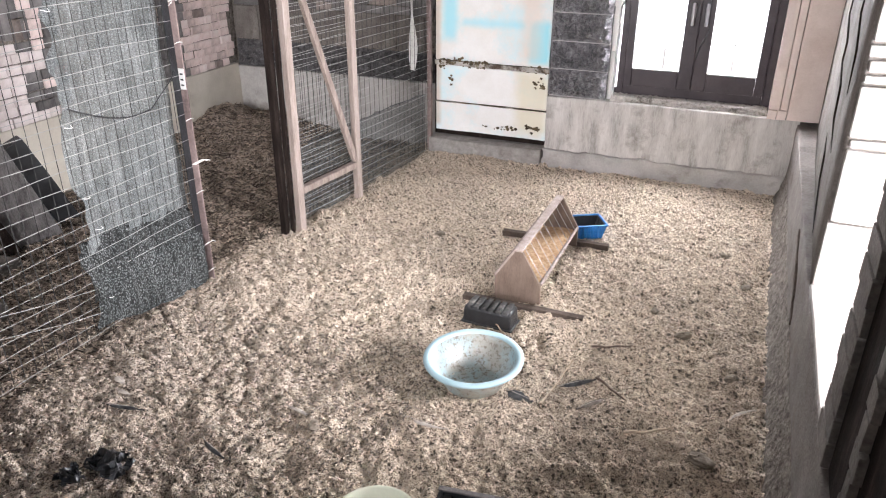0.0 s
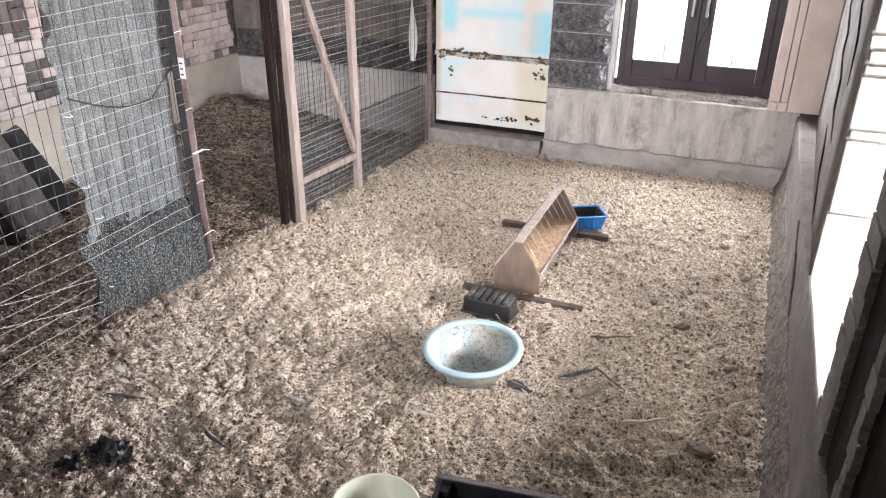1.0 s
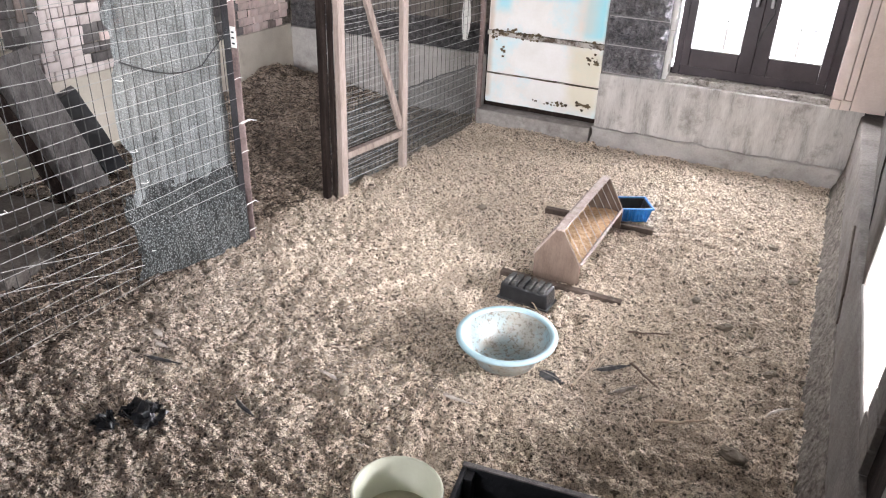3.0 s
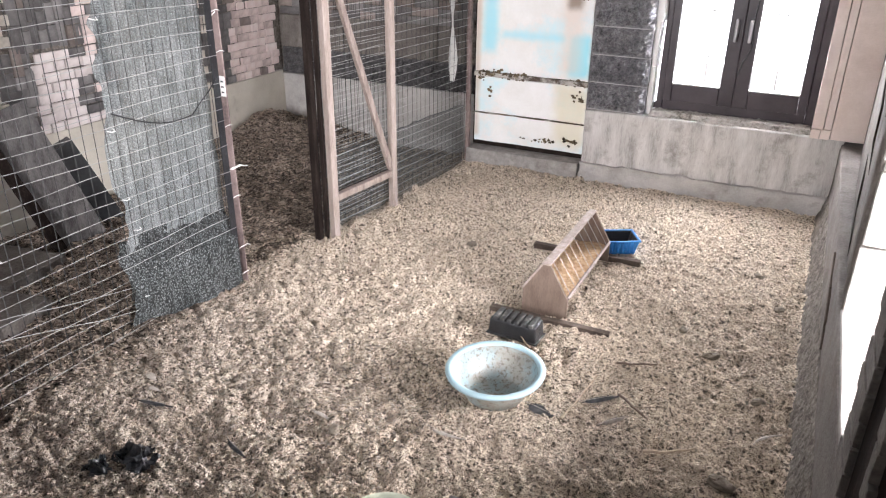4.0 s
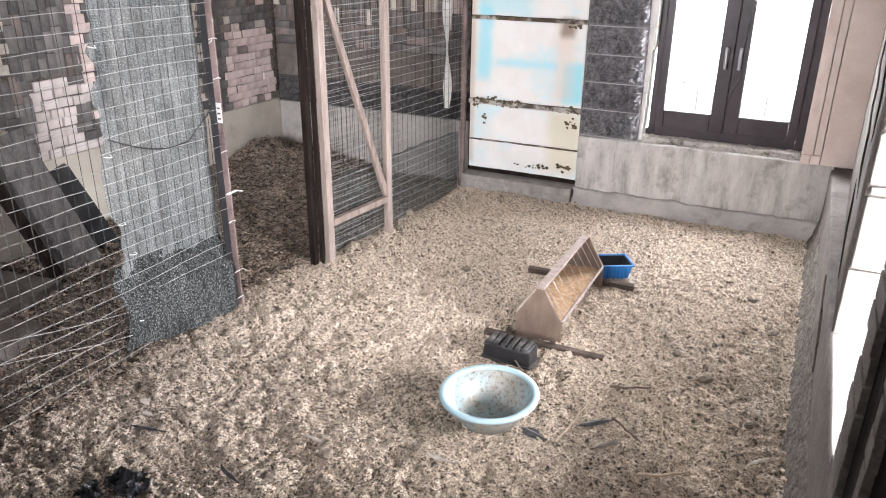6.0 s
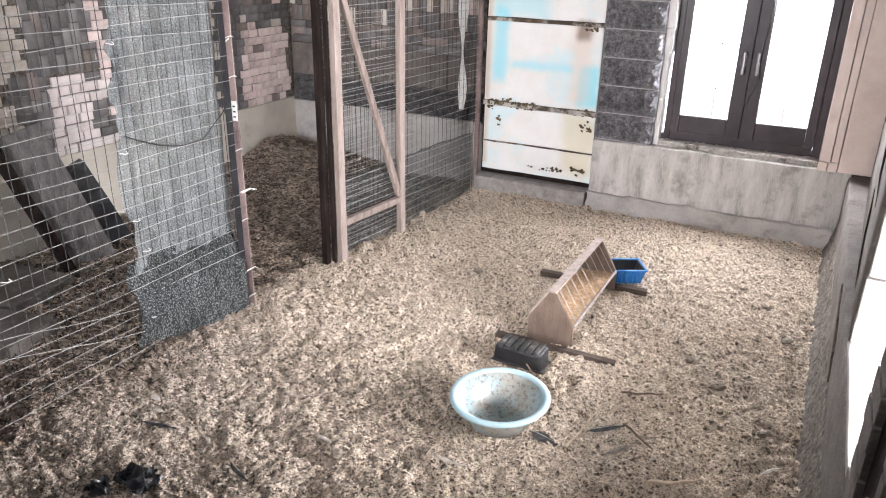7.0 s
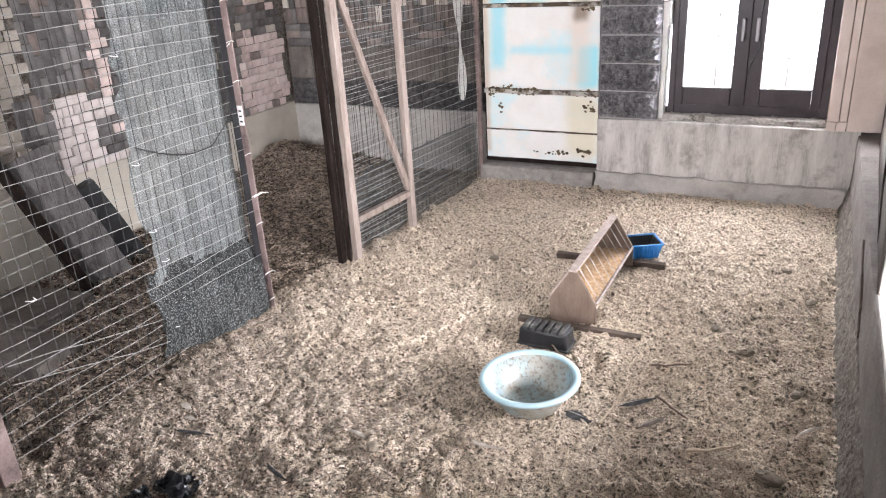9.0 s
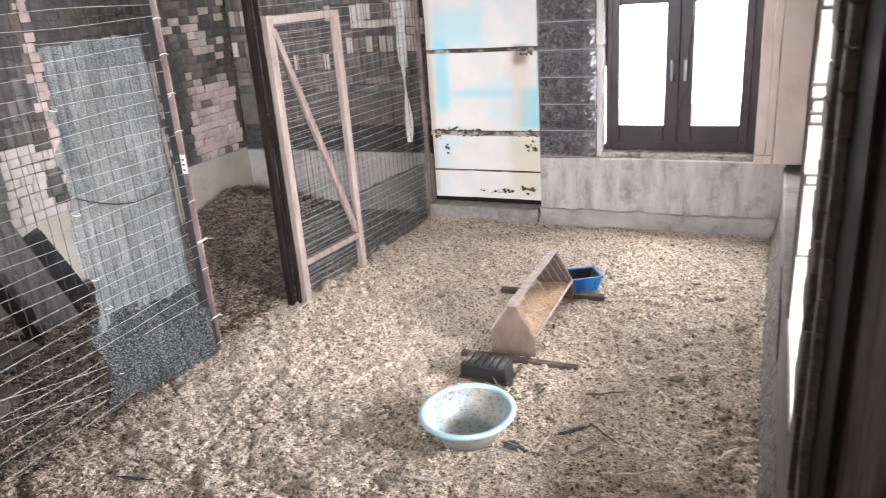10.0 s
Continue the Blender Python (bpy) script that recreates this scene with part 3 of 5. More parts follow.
setting("wall_behind_pier", boxed(0.07, 0.5, BACK_Y + 0.26, BACK_Y + 0.40, 0.3, TOP), PINK, "unseen backing that keeps light out of the pier cracks")
setting("wall_under_window", boxed(-0.92, 0.066, BACK_Y + 0.135, BACK_Y + 0.25, 0.45, 0.56), FRAME, "added dark backing that keeps light out below the window")
setting("wall_over_panel", boxed(-2.163, -1.32, BACK_Y + 0.02, BACK_Y + 0.25, 2.12, TOP), CEMENT, "rendered wall over the panel")
# unseen front wall; its opening is added to let the fill lamp in
setting("wall_front", box(box(box(boxed(LEFT_X - 0.2, -0.95, FRONT_Y - 0.2, FRONT_Y - 0.002, -0.25, 1.0), LEFT_X - 0.2, -0.95, FRONT_Y - 0.2, FRONT_Y - 0.002, 2.35, TOP), LEFT_X - 0.2, -3.1, FRONT_Y - 0.2, FRONT_Y - 0.002, 1.002, 2.348), -1.0, -0.95, FRONT_Y - 0.2, FRONT_Y - 0.002, 1.002, 2.348), CEILING, "unseen front wall with a wide opening added for the fill lamp")
# unseen end, closed to keep fill light off the right side
setting("wall_front_end", boxed(-0.948, 0.5, FRONT_Y - 0.2, FRONT_Y - 0.002, -0.25, TOP), CEILING, "unseen end of the front wall, closed to block light")
setting("wall_side_over", boxed(WALL_X + 0.002, WALL_X + 0.24, FRONT_Y, BACK_Y, 2.05, TOP), CEMENT, "rendered wall over the side opening")
# unseen ceiling, coloured dark so that it bounces little light
setting("ceiling", boxed(LEFT_X - 0.2, 0.5, FRONT_Y - 0.2, 5.3, TOP + 0.002, TOP + 0.12), CEILING, "unseen closing ceiling, dark brown to cut bounced light")

# ---- pink pier beside the window ----
pier = thing("pink_pier", "cracked pink rendered pier beside the window", "pier", kind="structure")
for x0, x1, z0, z1 in ((0.052, 0.112, 0.540, TOP), (0.116, 0.156, 0.540, TOP), (0.160, 0.36, 0.485, TOP), (0.052, 0.100, 0.482, 0.536), (0.104, 0.156, 0.482, 0.536)):
    part("block", rough_box(x0, x1, BACK_Y - 0.004, BACK_Y + 0.24, z0, z1, 9, 0.0035, 14, 0.002, x0 * 40), PINK, pier)

# ---- side opening: grey return and white blocks ----
side = thing("side_pier", "white aerated-concrete block jamb with grey render", "wall", kind="structure")
b = bmesh.new()
vs = [b.verts.new(p) for p in ((0.236, 2.605, 0.463), (0.36, 2.605, 0.463), (0.42, 4.79, 0.463), (0.335, 4.79, 0.463), (0.236, 2.605, TOP), (0.36, 2.605, TOP), (0.42, 4.79, TOP), (0.335, 4.79, TOP))]
for q in ((0, 3, 2, 1), (4, 5, 6, 7), (0, 1, 5, 4), (1, 2, 6, 5), (2, 3, 7, 6), (3, 0, 4, 7)):
    b.faces.new([vs[i] for i in q])
bmesh.ops.subdivide_edges(b, edges=b.edges[:], cuts=7, use_grid_fill=True)
for v in b.verts:
    v.co += noise.noise_vector(v.co * 6) * 0.006
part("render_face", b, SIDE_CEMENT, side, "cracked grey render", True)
for crack in (((4.05, 1.42), (3.98, 1.30), (4.02, 1.20), (3.70, 1.12), (3.72, 1.04), (3.45, 0.98), (3.38, 0.86), (3.10, 0.80)), ((3.62, 0.74), (3.45, 0.68), (3.38, 0.60), (3.18, 0.54), (3.05, 0.48)), ((3.30, 1.60), (3.20, 1.44), (3.24, 1.30), (3.02, 1.20), (2.98, 1.05))):
    b = bmesh.new()
    part("crack", tube(b, [(0.2335 + (y - 2.605) * 0.0453, y, z) for y, z in crack], [0.001] + [0.0045] * (len(crack) - 2) + [0.001], 5), DARK_WOOD, side)
z = 0.464
for i, h in enumerate((0.25, 0.255, 0.035, 0.17, 0.035, 0.045, 0.045, 0.235, 0.24, 0.24, 0.24)):
    part("block", rough_box(0.240 + 0.004 * (i % 3), 0.50, 2.585 - 0.006 * (i % 2), 2.603, z, z + h - 0.010, 3, 0.003, 10, 0.006, i), AAC, side)
    z += h
setting("sill_side", rough_box(WALL_X - 0.004, 0.5, 1.6, 2.60, 0.43, 0.468, 8, 0.004, 14), AAC, "pale plastered sill of the side opening", True)

# near pier of the opening, its timber and the plank door
near = thing("near_pier", "grey brick pier in shade beside the side opening", "pier", kind="structure")
for i in range(24):
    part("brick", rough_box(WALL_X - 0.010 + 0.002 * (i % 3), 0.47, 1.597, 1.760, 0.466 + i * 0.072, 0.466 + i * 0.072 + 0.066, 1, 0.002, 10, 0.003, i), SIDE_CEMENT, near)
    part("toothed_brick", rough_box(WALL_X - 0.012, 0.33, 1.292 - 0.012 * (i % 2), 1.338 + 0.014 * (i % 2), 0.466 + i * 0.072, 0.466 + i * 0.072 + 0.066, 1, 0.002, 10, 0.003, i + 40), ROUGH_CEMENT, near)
# post and plank door are coloured near black for the shade there
post = thing("door_post", "timber door post beside the block pier, near black for the shade there", "post")
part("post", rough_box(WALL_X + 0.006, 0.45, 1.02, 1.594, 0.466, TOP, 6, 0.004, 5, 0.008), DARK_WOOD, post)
door = thing("plank_door", "open weathered wooden plank door", "door")
for i in range(4):
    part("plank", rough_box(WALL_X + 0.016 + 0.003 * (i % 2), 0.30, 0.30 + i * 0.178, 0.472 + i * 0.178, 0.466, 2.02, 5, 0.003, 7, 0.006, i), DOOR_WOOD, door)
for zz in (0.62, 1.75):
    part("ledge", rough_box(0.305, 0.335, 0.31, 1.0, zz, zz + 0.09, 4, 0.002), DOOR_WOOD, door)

# ---- split-stone pillar ----
def split_block(w, h, d, seed, nu=18, nv=10):
    """A block whose front (-y) face is broken stone."""
    b = bmesh.new()
    grid = []
    for i in range(nu + 1):
        row = []
        for j in range(nv + 1):
            u, v = i / nu, j / nv
            e = min(u, 1 - u, v * h / w, (1 - v) * h / w) * w
            k = min(1.0, e / 0.02)
            p = Vector((u * w * 26 + seed * 7.3, v * h * 26, seed))
            bulge = 0.018 * k + k * (0.042 * noise.fractal(p * 1.15, 0.65, 2.1, 5) + 0.016 * noise.noise(p * 0.5))
            row.append(b.verts.new((u * w, -max(0.001, bulge + 0.006 * k), v * h)))
        grid.append(row)
    for i in range(nu):
        for j in range(nv):
            b.faces.new((grid[i][j], grid[i + 1][j], grid[i + 1][j + 1], grid[i][j + 1]))
    rim = [grid[i][0] for i in range(nu + 1)] + [grid[nu][j] for j in range(1, nv + 1)] + [grid[i][nv] for i in range(nu - 1, -1, -1)] + [grid[0][j] for j in range(nv - 1, 0, -1)]
    back = [b.verts.new((v.co.x, d, v.co.z)) for v in rim]
    n = len(rim)
    for i in range(n):
        b.faces.new((rim[(i + 1) % n], rim[i], back[i], back[(i + 1) % n]))
    return b


pillar = thing("stone_pillar", "pillar of dark grey split-face stone blocks", "pillar", kind="structure")
pillar_meshes = [mesh_of("stone_block", split_block(0.382, 0.170, 0.13, s + 1, 60, 28), SPLIT) for s in range(6)]
for i in range(11):
    ob = new("stone_block", pillar_meshes[i % 6])
    ob.matrix_world = pose(-1.317 + 0.003 * (i % 2), BACK_Y + 0.012, 0.499 + 0.178 * i)
    ob.parent = pillar
part("core", boxed(-1.312, -0.937, BACK_Y + 0.021, BACK_Y + 0.25, 0.492, TOP), JOINT, pillar, "pale mortar joints")
jamb = thing("window_jamb", "white plastered block jamb beside the window", "jamb", kind="structure")
for x1, y0, z0, z1 in ((-0.902, 0.055, 0.494, 0.80), (-0.900, 0.060, 0.803, 1.076), (-0.886, 0.040, 1.079, 1.225), (-0.884, 0.036, 1.229, 1.66)):
    part("block", rough_box(-0.936, x1, BACK_Y + y0, BACK_Y + 0.2, z0, z1, 3, 0.003, 9, 0.004, z0), WHITE_BLOCK, jamb)

# ---- window ----
win = thing("window_1", "closed dark brown double casement window", "window", kind="structure")
WY = 4.905
part("window_frame", box(box(box(boxed(-0.884, -0.846, WY, WY + 0.07, 0.527, 1.62, 0.004), 0.005, 0.063, WY, WY + 0.07, 0.527, 1.62, 0.004), -0.844, 0.003, WY, WY + 0.07, 0.527, 0.585, 0.004), -0.844, 0.003, WY, WY + 0.07, 1.57, 1.62, 0.004), FRAME, win)
# strips added behind the sash gaps so no light leaks through
part("rebate", box(box(box(boxed(-0.856, -0.833, WY + 0.0455, WY + 0.068, 0.575, 1.58), -0.008, 0.016, WY + 0.0455, WY + 0.068, 0.575, 1.58), -0.832, -0.009, WY + 0.0455, WY + 0.068, 0.575, 0.60), -0.832, -0.009, WY + 0.0455, WY + 0.068, 1.555, 1.58), FRAME, win)
part("mullion", boxed(-0.436, -0.406, WY + 0.0455, WY + 0.068, 0.601, 1.554), FRAME, win)
for x0, x1 in ((-0.8455, -0.4213), (-0.4207, 0.0045)):
    left, right = (0.052, 0.085) if x0 < -0.5 else (0.085, 0.052)
    sash = part("sash", box(box(box(boxed(x0, x0 + left, WY - 0.018, WY + 0.045, 0.5855, 1.5695, 0.005), x1 - right, x1, WY - 0.018, WY + 0.045, 0.5855, 1.5695, 0.005), x0 + left + 0.001, x1 - right - 0.001, WY - 0.018, WY + 0.045, 0.5855, 0.70, 0.005), x0 + left + 0.001, x1 - right - 0.001, WY - 0.018, WY + 0.045, 1.462, 1.5695, 0.005), FRAME, win)
    pane = part("pane", boxed(x0 + left - 0.004, x1 - right + 0.004, WY + 0.008, WY + 0.013, 0.694, 1.468), GLASS, sash, "clear glass pane")
    pane.visible_shadow = False
    part("bead", box(boxed(x0 + left, x1 - right, WY - 0.021, WY - 0.003, 0.694, 0.702, 0.002), x0 + left, x1 - right, WY - 0.021, WY - 0.003, 1.458, 1.466, 0.002), CHROME, sash)
    part("bead", box(boxed(x0 + left - 0.004, x0 + left - 0.0005, WY - 0.0215, WY - 0.003, 0.703, 1.457), x1 - right + 0.0005, x1 - right + 0.004, WY - 0.0215, WY - 0.003, 0.703, 1.457), CHROME, sash)
    hx = x1 - 0.040 if x0 < -0.5 else x0 + 0.040
    handle = part("handle", box(boxed(hx - 0.013, hx + 0.013, WY - 0.032, WY - 0.019, 1.03, 1.10, 0.005), hx - 0.010, hx + 0.010, WY - 0.058, WY - 0.034, 0.985, 1.12, 0.008), CHROME, sash, "worn metal window handle")
b = bmesh.new()
tube(b, [(-0.36 + 0.012 * math.sin(k * 0.9), WY - 0.03, 1.55 - 0.085 * k) for k in range(8)] + [(-0.40, WY - 0.032, 0.86), (-0.415, WY - 0.03, 0.78)], 0.004)
tagged(part("cable", b, PLAIN_BLACK), "black cable hanging down the window", "cable")
grille = thing("window_grille", "thin pale bars outside the window", "grille")
for xx in (-0.62, -0.20):
    b = bmesh.new()
    part("bar", tube(b, [(xx, 5.03, 0.5), (xx, 5.03, 1.66)], 0.0045), WIRE, grille)
for zz in (0.86, 1.14, 1.42):
    b = bmesh.new()
    part("bar", tube(b, [(-0.9, 5.026, zz), (0.05, 5.026, zz)], 0.0045), WIRE, grille)
tagged(part("backdrop", boxed(-3.5, 3.0, 6.6, 6.65, -0.25, 4.0), BRIGHT), "overexposed pale daylight outside the window", kind="structure")

# ---- painted sheet panel ----
panel = thing("sheet_panel", "white sheet-metal panel with cyan paint and rusty seams", "panel")
for i, (z0, z1) in enumerate(((0.16, 0.365), (0.372, 0.625), (0.66, 1.205), (1.232, 1.75), (1.775, 2.1))):
    part("sheet", rough_box(-2.146, -1.326, BACK_Y + 0.045, BACK_Y + 0.06, z0, z1, 9, 0.004, 4, 0.004, i * 3), SHEET, panel)
for z0, z1 in ((0.365, 0.372), (0.628, 0.658), (1.207, 1.230), (1.752, 1.773)):
    part("rail", rough_box(-2.15, -1.322, BACK_Y + 0.030, BACK_Y + 0.058, z0, z1, 12, 0.004, 20, 0.003), SEAM, panel, "rusted seam rail")
rg = random.Random(17)
for x, zc, w, h, count in ((-1.93, 0.652, 0.36, 0.05, 90), (-1.41, 0.645, 0.14, 0.05, 40), (-1.385, 0.54, 0.09, 0.10, 14), (-2.03, 0.53, 0.03, 0.13, 9), (-1.40, 0.24, 0.13, 0.06, 20), (-1.66, 0.22, 0.26, 0.04, 16), (-1.40, 1.19, 0.10, 0.05, 12), (-2.10, 0.62, 0.05, 0.04, 8)):
    b = bmesh.new()
    for q in range(count):
        cx, cz = x + rg.uniform(-w, w) * 0.5, zc + rg.gauss(0, h / 4.5)
        r = rg.uniform(0.004, 0.018)
        cx = min(-1.345, max(-2.13, cx))
        yy = BACK_Y + 0.0385 - 0.0002 * q
        c = b.verts.new((cx, yy - 0.002, cz))
        ring = [b.verts.new((cx + r * math.cos(a) * (0.8 + 0.7 * noise.noise(Vector((math.cos(a) * 2, math.sin(a) * 2, q + x * 9)))), yy + 0.002, cz + 0.75 * r * math.sin(a) * (0.8 + 0.7 * noise.noise(Vector((math.cos(a) * 2.5, math.sin(a) * 2.5, q * 3 + x)))))) for a in [2 * math.pi * k / 12 for k in range(12)]]
        for k in range(12):
            b.faces.new((c, ring[(k + 1) % 12], ring[k]))
    tagged(part("rust_scab", b, SHEET_RUST, panel, "flaking rust scab"), kind="stuff")

# ---- wire fence ----
def wire_grid(p0, p1, z0, z1, dz, du, r, seed, wave=0.004, z1b=None):
    """Welded mesh from plan point p0 to p1."""
    rg = random.Random(seed)
    b = bmesh.new()
    d = Vector((p1[0] - p0[0], p1[1] - p0[1], 0))
    length = d.length
    side = Vector((d.y, -d.x, 0)).normalized()
    z, k = z0, 0
    while z < z1:
        ph = rg.random() * 6
        n = 9
        tube(b, [Vector((*p0, z)) + d * (i / n) + side * (r * 1.1 + wave * math.sin(ph + i * 1.3)) + Vector((0, 0, wave * 1.6 * math.sin(ph * 2 + i * 0.9))) for i in range(n + 1)], r, 4)
        z += dz
    h, b = b, bmesh.new()
    u = du / 2
    while u < length:
        ph = rg.random() * 6
        tube(b, [Vector((*p0, 0)) + d * (u / length) - side * (r * 1.1 + wave * math.sin(ph + i)) + Vector((0, 0, z0 + (z1 - z0) * i / 6)) for i in range(7)], r * 1.1, 4)
        u += du
    return h, b


def wire_parts(grids, parent, front, back):
    tagged(part("line_wire", grids[0], front, parent), kind="stuff")
    tagged(part("stay_wire", grids[1], back, parent), kind="stuff")


POST = (-2.362, 2.507)
near_fence = thing("wire_fence", "welded wire fence panel with loose bent strands", "fence")
wire_parts(wire_grid((-2.392, 1.14), POST, 0.06, 2.3, 0.058, 0.048, 0.0013, 3), near_fence, WIRE, OLD_WIRE)
rg = random.Random(8)
for i in range(2):
    loose = bmesh.new()
    z0 = 0.34 + 0.08 * i
    tube(loose, [(-2.36 + rg.uniform(0, 0.02), 1.2 + 0.165 * k, z0 - 0.045 * k * (1 - i / 9) + rg.uniform(-0.006, 0.006)) for k in range(5)], 0.0013, 4)
    part("loose_strand", loose, WIRE, near_fence)
fp = part("corner_post", rough_box(-2.43, -2.372, 1.075, 1.142, -0.1, 2.4, 8, 0.002, 6, 0.005), RUST, near_fence, "rusty reddish corner post")
far_fence = thing("wire_fence", "welded wire fence running to the back wall", "fence")
wire_parts(wire_grid((-2.335, 3.15), (-2.165, 4.79), 0.03, 2.3, 0.050, 0.05, 0.0014, 5, 0.002), far_fence, WIRE, OLD_WIRE)
part("end_post", rough_box(-2.178, -2.15, 4.745, 4.78, 0.0, 2.3, 8, 0.002, 6, 0.004), RUST, far_fence, "thin rusty end post")
part("hinge_post", rough_box(-2.362, -2.324, 3.128, 3.163, -0.1, 2.4, 8, 0.002, 6, 0.005), DARK_WOOD, far_fence, "dark timber hinge post")

steel = thing("steel_post", "rusty angle-iron post with a white label and wire ties", "post")
part("flange", boxed(POST[0] - 0.004, POST[0] + 0.001, POST[1] - 0.036, POST[1] + 0.002, -0.1, 2.4, 0.0008), PLAIN_BLACK, steel)
part("flange", boxed(POST[0] - 0.004, POST[0] + 0.034, POST[1] + 0.0025, POST[1] + 0.008, -0.1, 2.4, 0.001), RUST, steel)
part("label", boxed(POST[0] + 0.004, POST[0] + 0.032, POST[1] - 0.001, POST[1] + 0.002, 0.93, 1.02), TIE, steel, "white paper label")
for k in range(3):
    part("mark", boxed(POST[0] + 0.010, POST[0] + 0.026, POST[1] - 0.0018, POST[1] - 0.0012, 0.945 + 0.024 * k, 0.952 + 0.024 * k), PLAIN_BLACK, steel)
for k, zz in enumerate((0.06, 0.2, 0.46, 0.60, 0.80, 1.13, 1.30, 1.47, 1.62)):
    b = bmesh.new()
    tube(b, [(POST[0] + 0.03 + 0.008 * math.cos(a), POST[1] - 0.01 + 0.03 * math.sin(a), zz + 0.004 * math.cos(2 * a)) for a in [0.3 * i - 0.9 for i in range(8)]], 0.002, 4)
    part("tie", b, TIE, steel)
for zz, dy in ((0.595, 0.07), (0.60, 0.05), (1.29, -0.05), (0.2, 0.03)):
    b = bmesh.new()
    part("tie", tube(b, [(POST[0] + 0.036, POST[1] - 0.02, zz), (POST[0] + 0.045, POST[1] + dy * 0.5, zz + 0.008), (POST[0] + 0.05, POST[1] + dy, zz - 0.004)], 0.002, 4), TIE, steel)

# ---- wooden gate ----
gate = thing("wooden_gate", "open pale timber gate frame covered with wire mesh", "gate")
GA, GB = Vector((-2.296, 3.185, 0)), Vector((-2.222, 3.775, 0))
gd = (GB - GA).normalized()
gm = Matrix.Translation(GA) @ Matrix.Rotation(math.atan2(gd.y, gd.x), 4, "Z")
GL = (GB - GA).length


def gate_part(name, x0, x1, z0, z1, seed, y0=-0.036, y1=0.0):
    return part(name, rough_box(x0, x1, y0, y1, z0, z1, 4, 0.0016, 7, 0.003, seed), PALE_WOOD, gate)


for name, bits in (("stile", ((0.0, 0.048, -0.02, 1.582), (GL - 0.045, GL, 0.0, 1.575))), ("rail", ((0.05, GL - 0.047, 1.535, 1.578), (0.05, GL - 0.047, 0.20, 0.238)))):
    for k, (a, c, d, e) in enumerate(bits):
        gate_part(name, a, c, d, e, k + len(name))
run = Vector((GL - 0.10, 0, 0.245 - 1.50))
b = rough_box(0, run.length, -0.030, -0.004, -0.018, 0.018, 4, 0.0012, 7, 0.003)
b.transform(Matrix.Translation((0.055, 0, 1.51)) @ Matrix.Rotation(-math.atan2(run.z, run.x), 4, "Y"))
part("brace", b, PALE_WOOD, gate)
gw = wire_grid((0.01, 0.006), (GL - 0.01, 0.006), 0.05, 1.56, 0.036, 0.035, 0.0012, 9, 0.0012)
wire_parts(gw, gate, WIRE, OLD_WIRE)
for ob in gate.children:
    ob.data.transform(gm)
# near-black strip gives the stile's left side its shade
side_face = rough_box(-2.322, -2.298, 3.166, 3.184, -0.02, 1.9, 5, 0.002, 6, 0.003)
part("hinge_stile", side_face, DARK_WOOD, gate, "dark strip for the shaded side of the gate stile")

# ---- shade net tied to the fence ----
def net_sheet(y0, y1, z0, z1, x, fold, seed, ragged=0.05):
    b = bmesh.new()
    nu, nv = 60, 90
    g = []
    for i in range(nu + 1):
        row = []
        for j in range(nv + 1):
            u, v = i / nu, j / nv
            zz = z0 + (z1 - z0) * v
            left = y0 + ragged * noise.noise(Vector((zz * 3.1, seed, 0))) + 0.04 * noise.noise(Vector((zz * 11, seed, 3))) + 0.05 * v
            yy = left + (y1 - left) * u
            sag = 0.05 * math.sin(u * 3.14) * (1 - v) ** 2
            low = -0.03 * noise.noise(Vector((yy * 9, seed, 7))) * (1 - v) ** 4
            zz += 0.035 * noise.noise(Vector((yy * 8, seed, 11))) * v ** 3
            xx = x + fold * (math.sin(yy * 2 * math.pi / 0.052 + 0.8 * math.sin(zz * 4)) * (0.35 + 0.65 * v) + 1.3 * noise.noise(Vector((yy * 14, zz * 6, seed))))
            row.append(b.verts.new((xx + 0.4 * low, yy, zz + low - sag * 0.4)))
        g.append(row)
    for i in range(nu):
        for j in range(nv):
            b.faces.new((g[i][j], g[i + 1][j], g[i + 1][j + 1], g[i][j + 1]))
    return b


net = thing("shade_net", "grey woven shade net tied over the wire fence", "net")
part("net", net_sheet(1.90, 2.495, 0.17, 1.56, -2.416, 0.010, 2.0), NET, net, "", True)
fold = net_sheet(1.825, 2.49, -0.01, 0.44, -2.349, 0.005, 5.0)
for v in fold.verts:
    v.co.z += 0.115 * max(0.0, (2.49 - v.co.y) / 0.66) * max(0.0, 1 - v.co.z / 0.44)
    v.co.x -= 0.068 * min(1.0, max(0.0, (v.co.z - 0.24) / 0.16))
part("lower_fold", fold, NET_DARK, net, "doubled darker net", True)
b = bmesh.new()
part("cord", tube(b, [(-2.358 + 0.004 * (k % 2), 1.91 + 0.058 * k, 0.985 - 0.005 * k - 0.075 * math.sin(k / 10 * 3.14) + 0.08 * max(0, k - 7) / 3) for k in range(11)], 0.0028, 5), PLAIN_BLACK, net)
for y, zz in ((1.90, 1.33), (1.89, 0.92), (1.90, 0.64), (1.93, 0.50), (1.34, 0.60), (1.92, 0.2)):
    b = bmesh.new()
    part("tie", tube(b, [(-2.35, y - 0.018, zz + 0.006), (-2.345, y, zz), (-2.352, y + 0.022, zz - 0.004), (-2.35, y + 0.012, zz + 0.008)], 0.0018, 4), TIE, net)

low = thing("fence_net", "dark green net strip along the foot of the fence", "net")
b = net_sheet(0, 1.56, 0.0, 0.44, 0.0, 0.005, 8.0, 0.0)
b.transform(Matrix.Translation((-2.348, 3.18, 0)) @ Matrix.Rotation(-math.atan2(0.165, 1.6), 4, "Z"))
part("net", b, NET_BLACK, low, "", True)
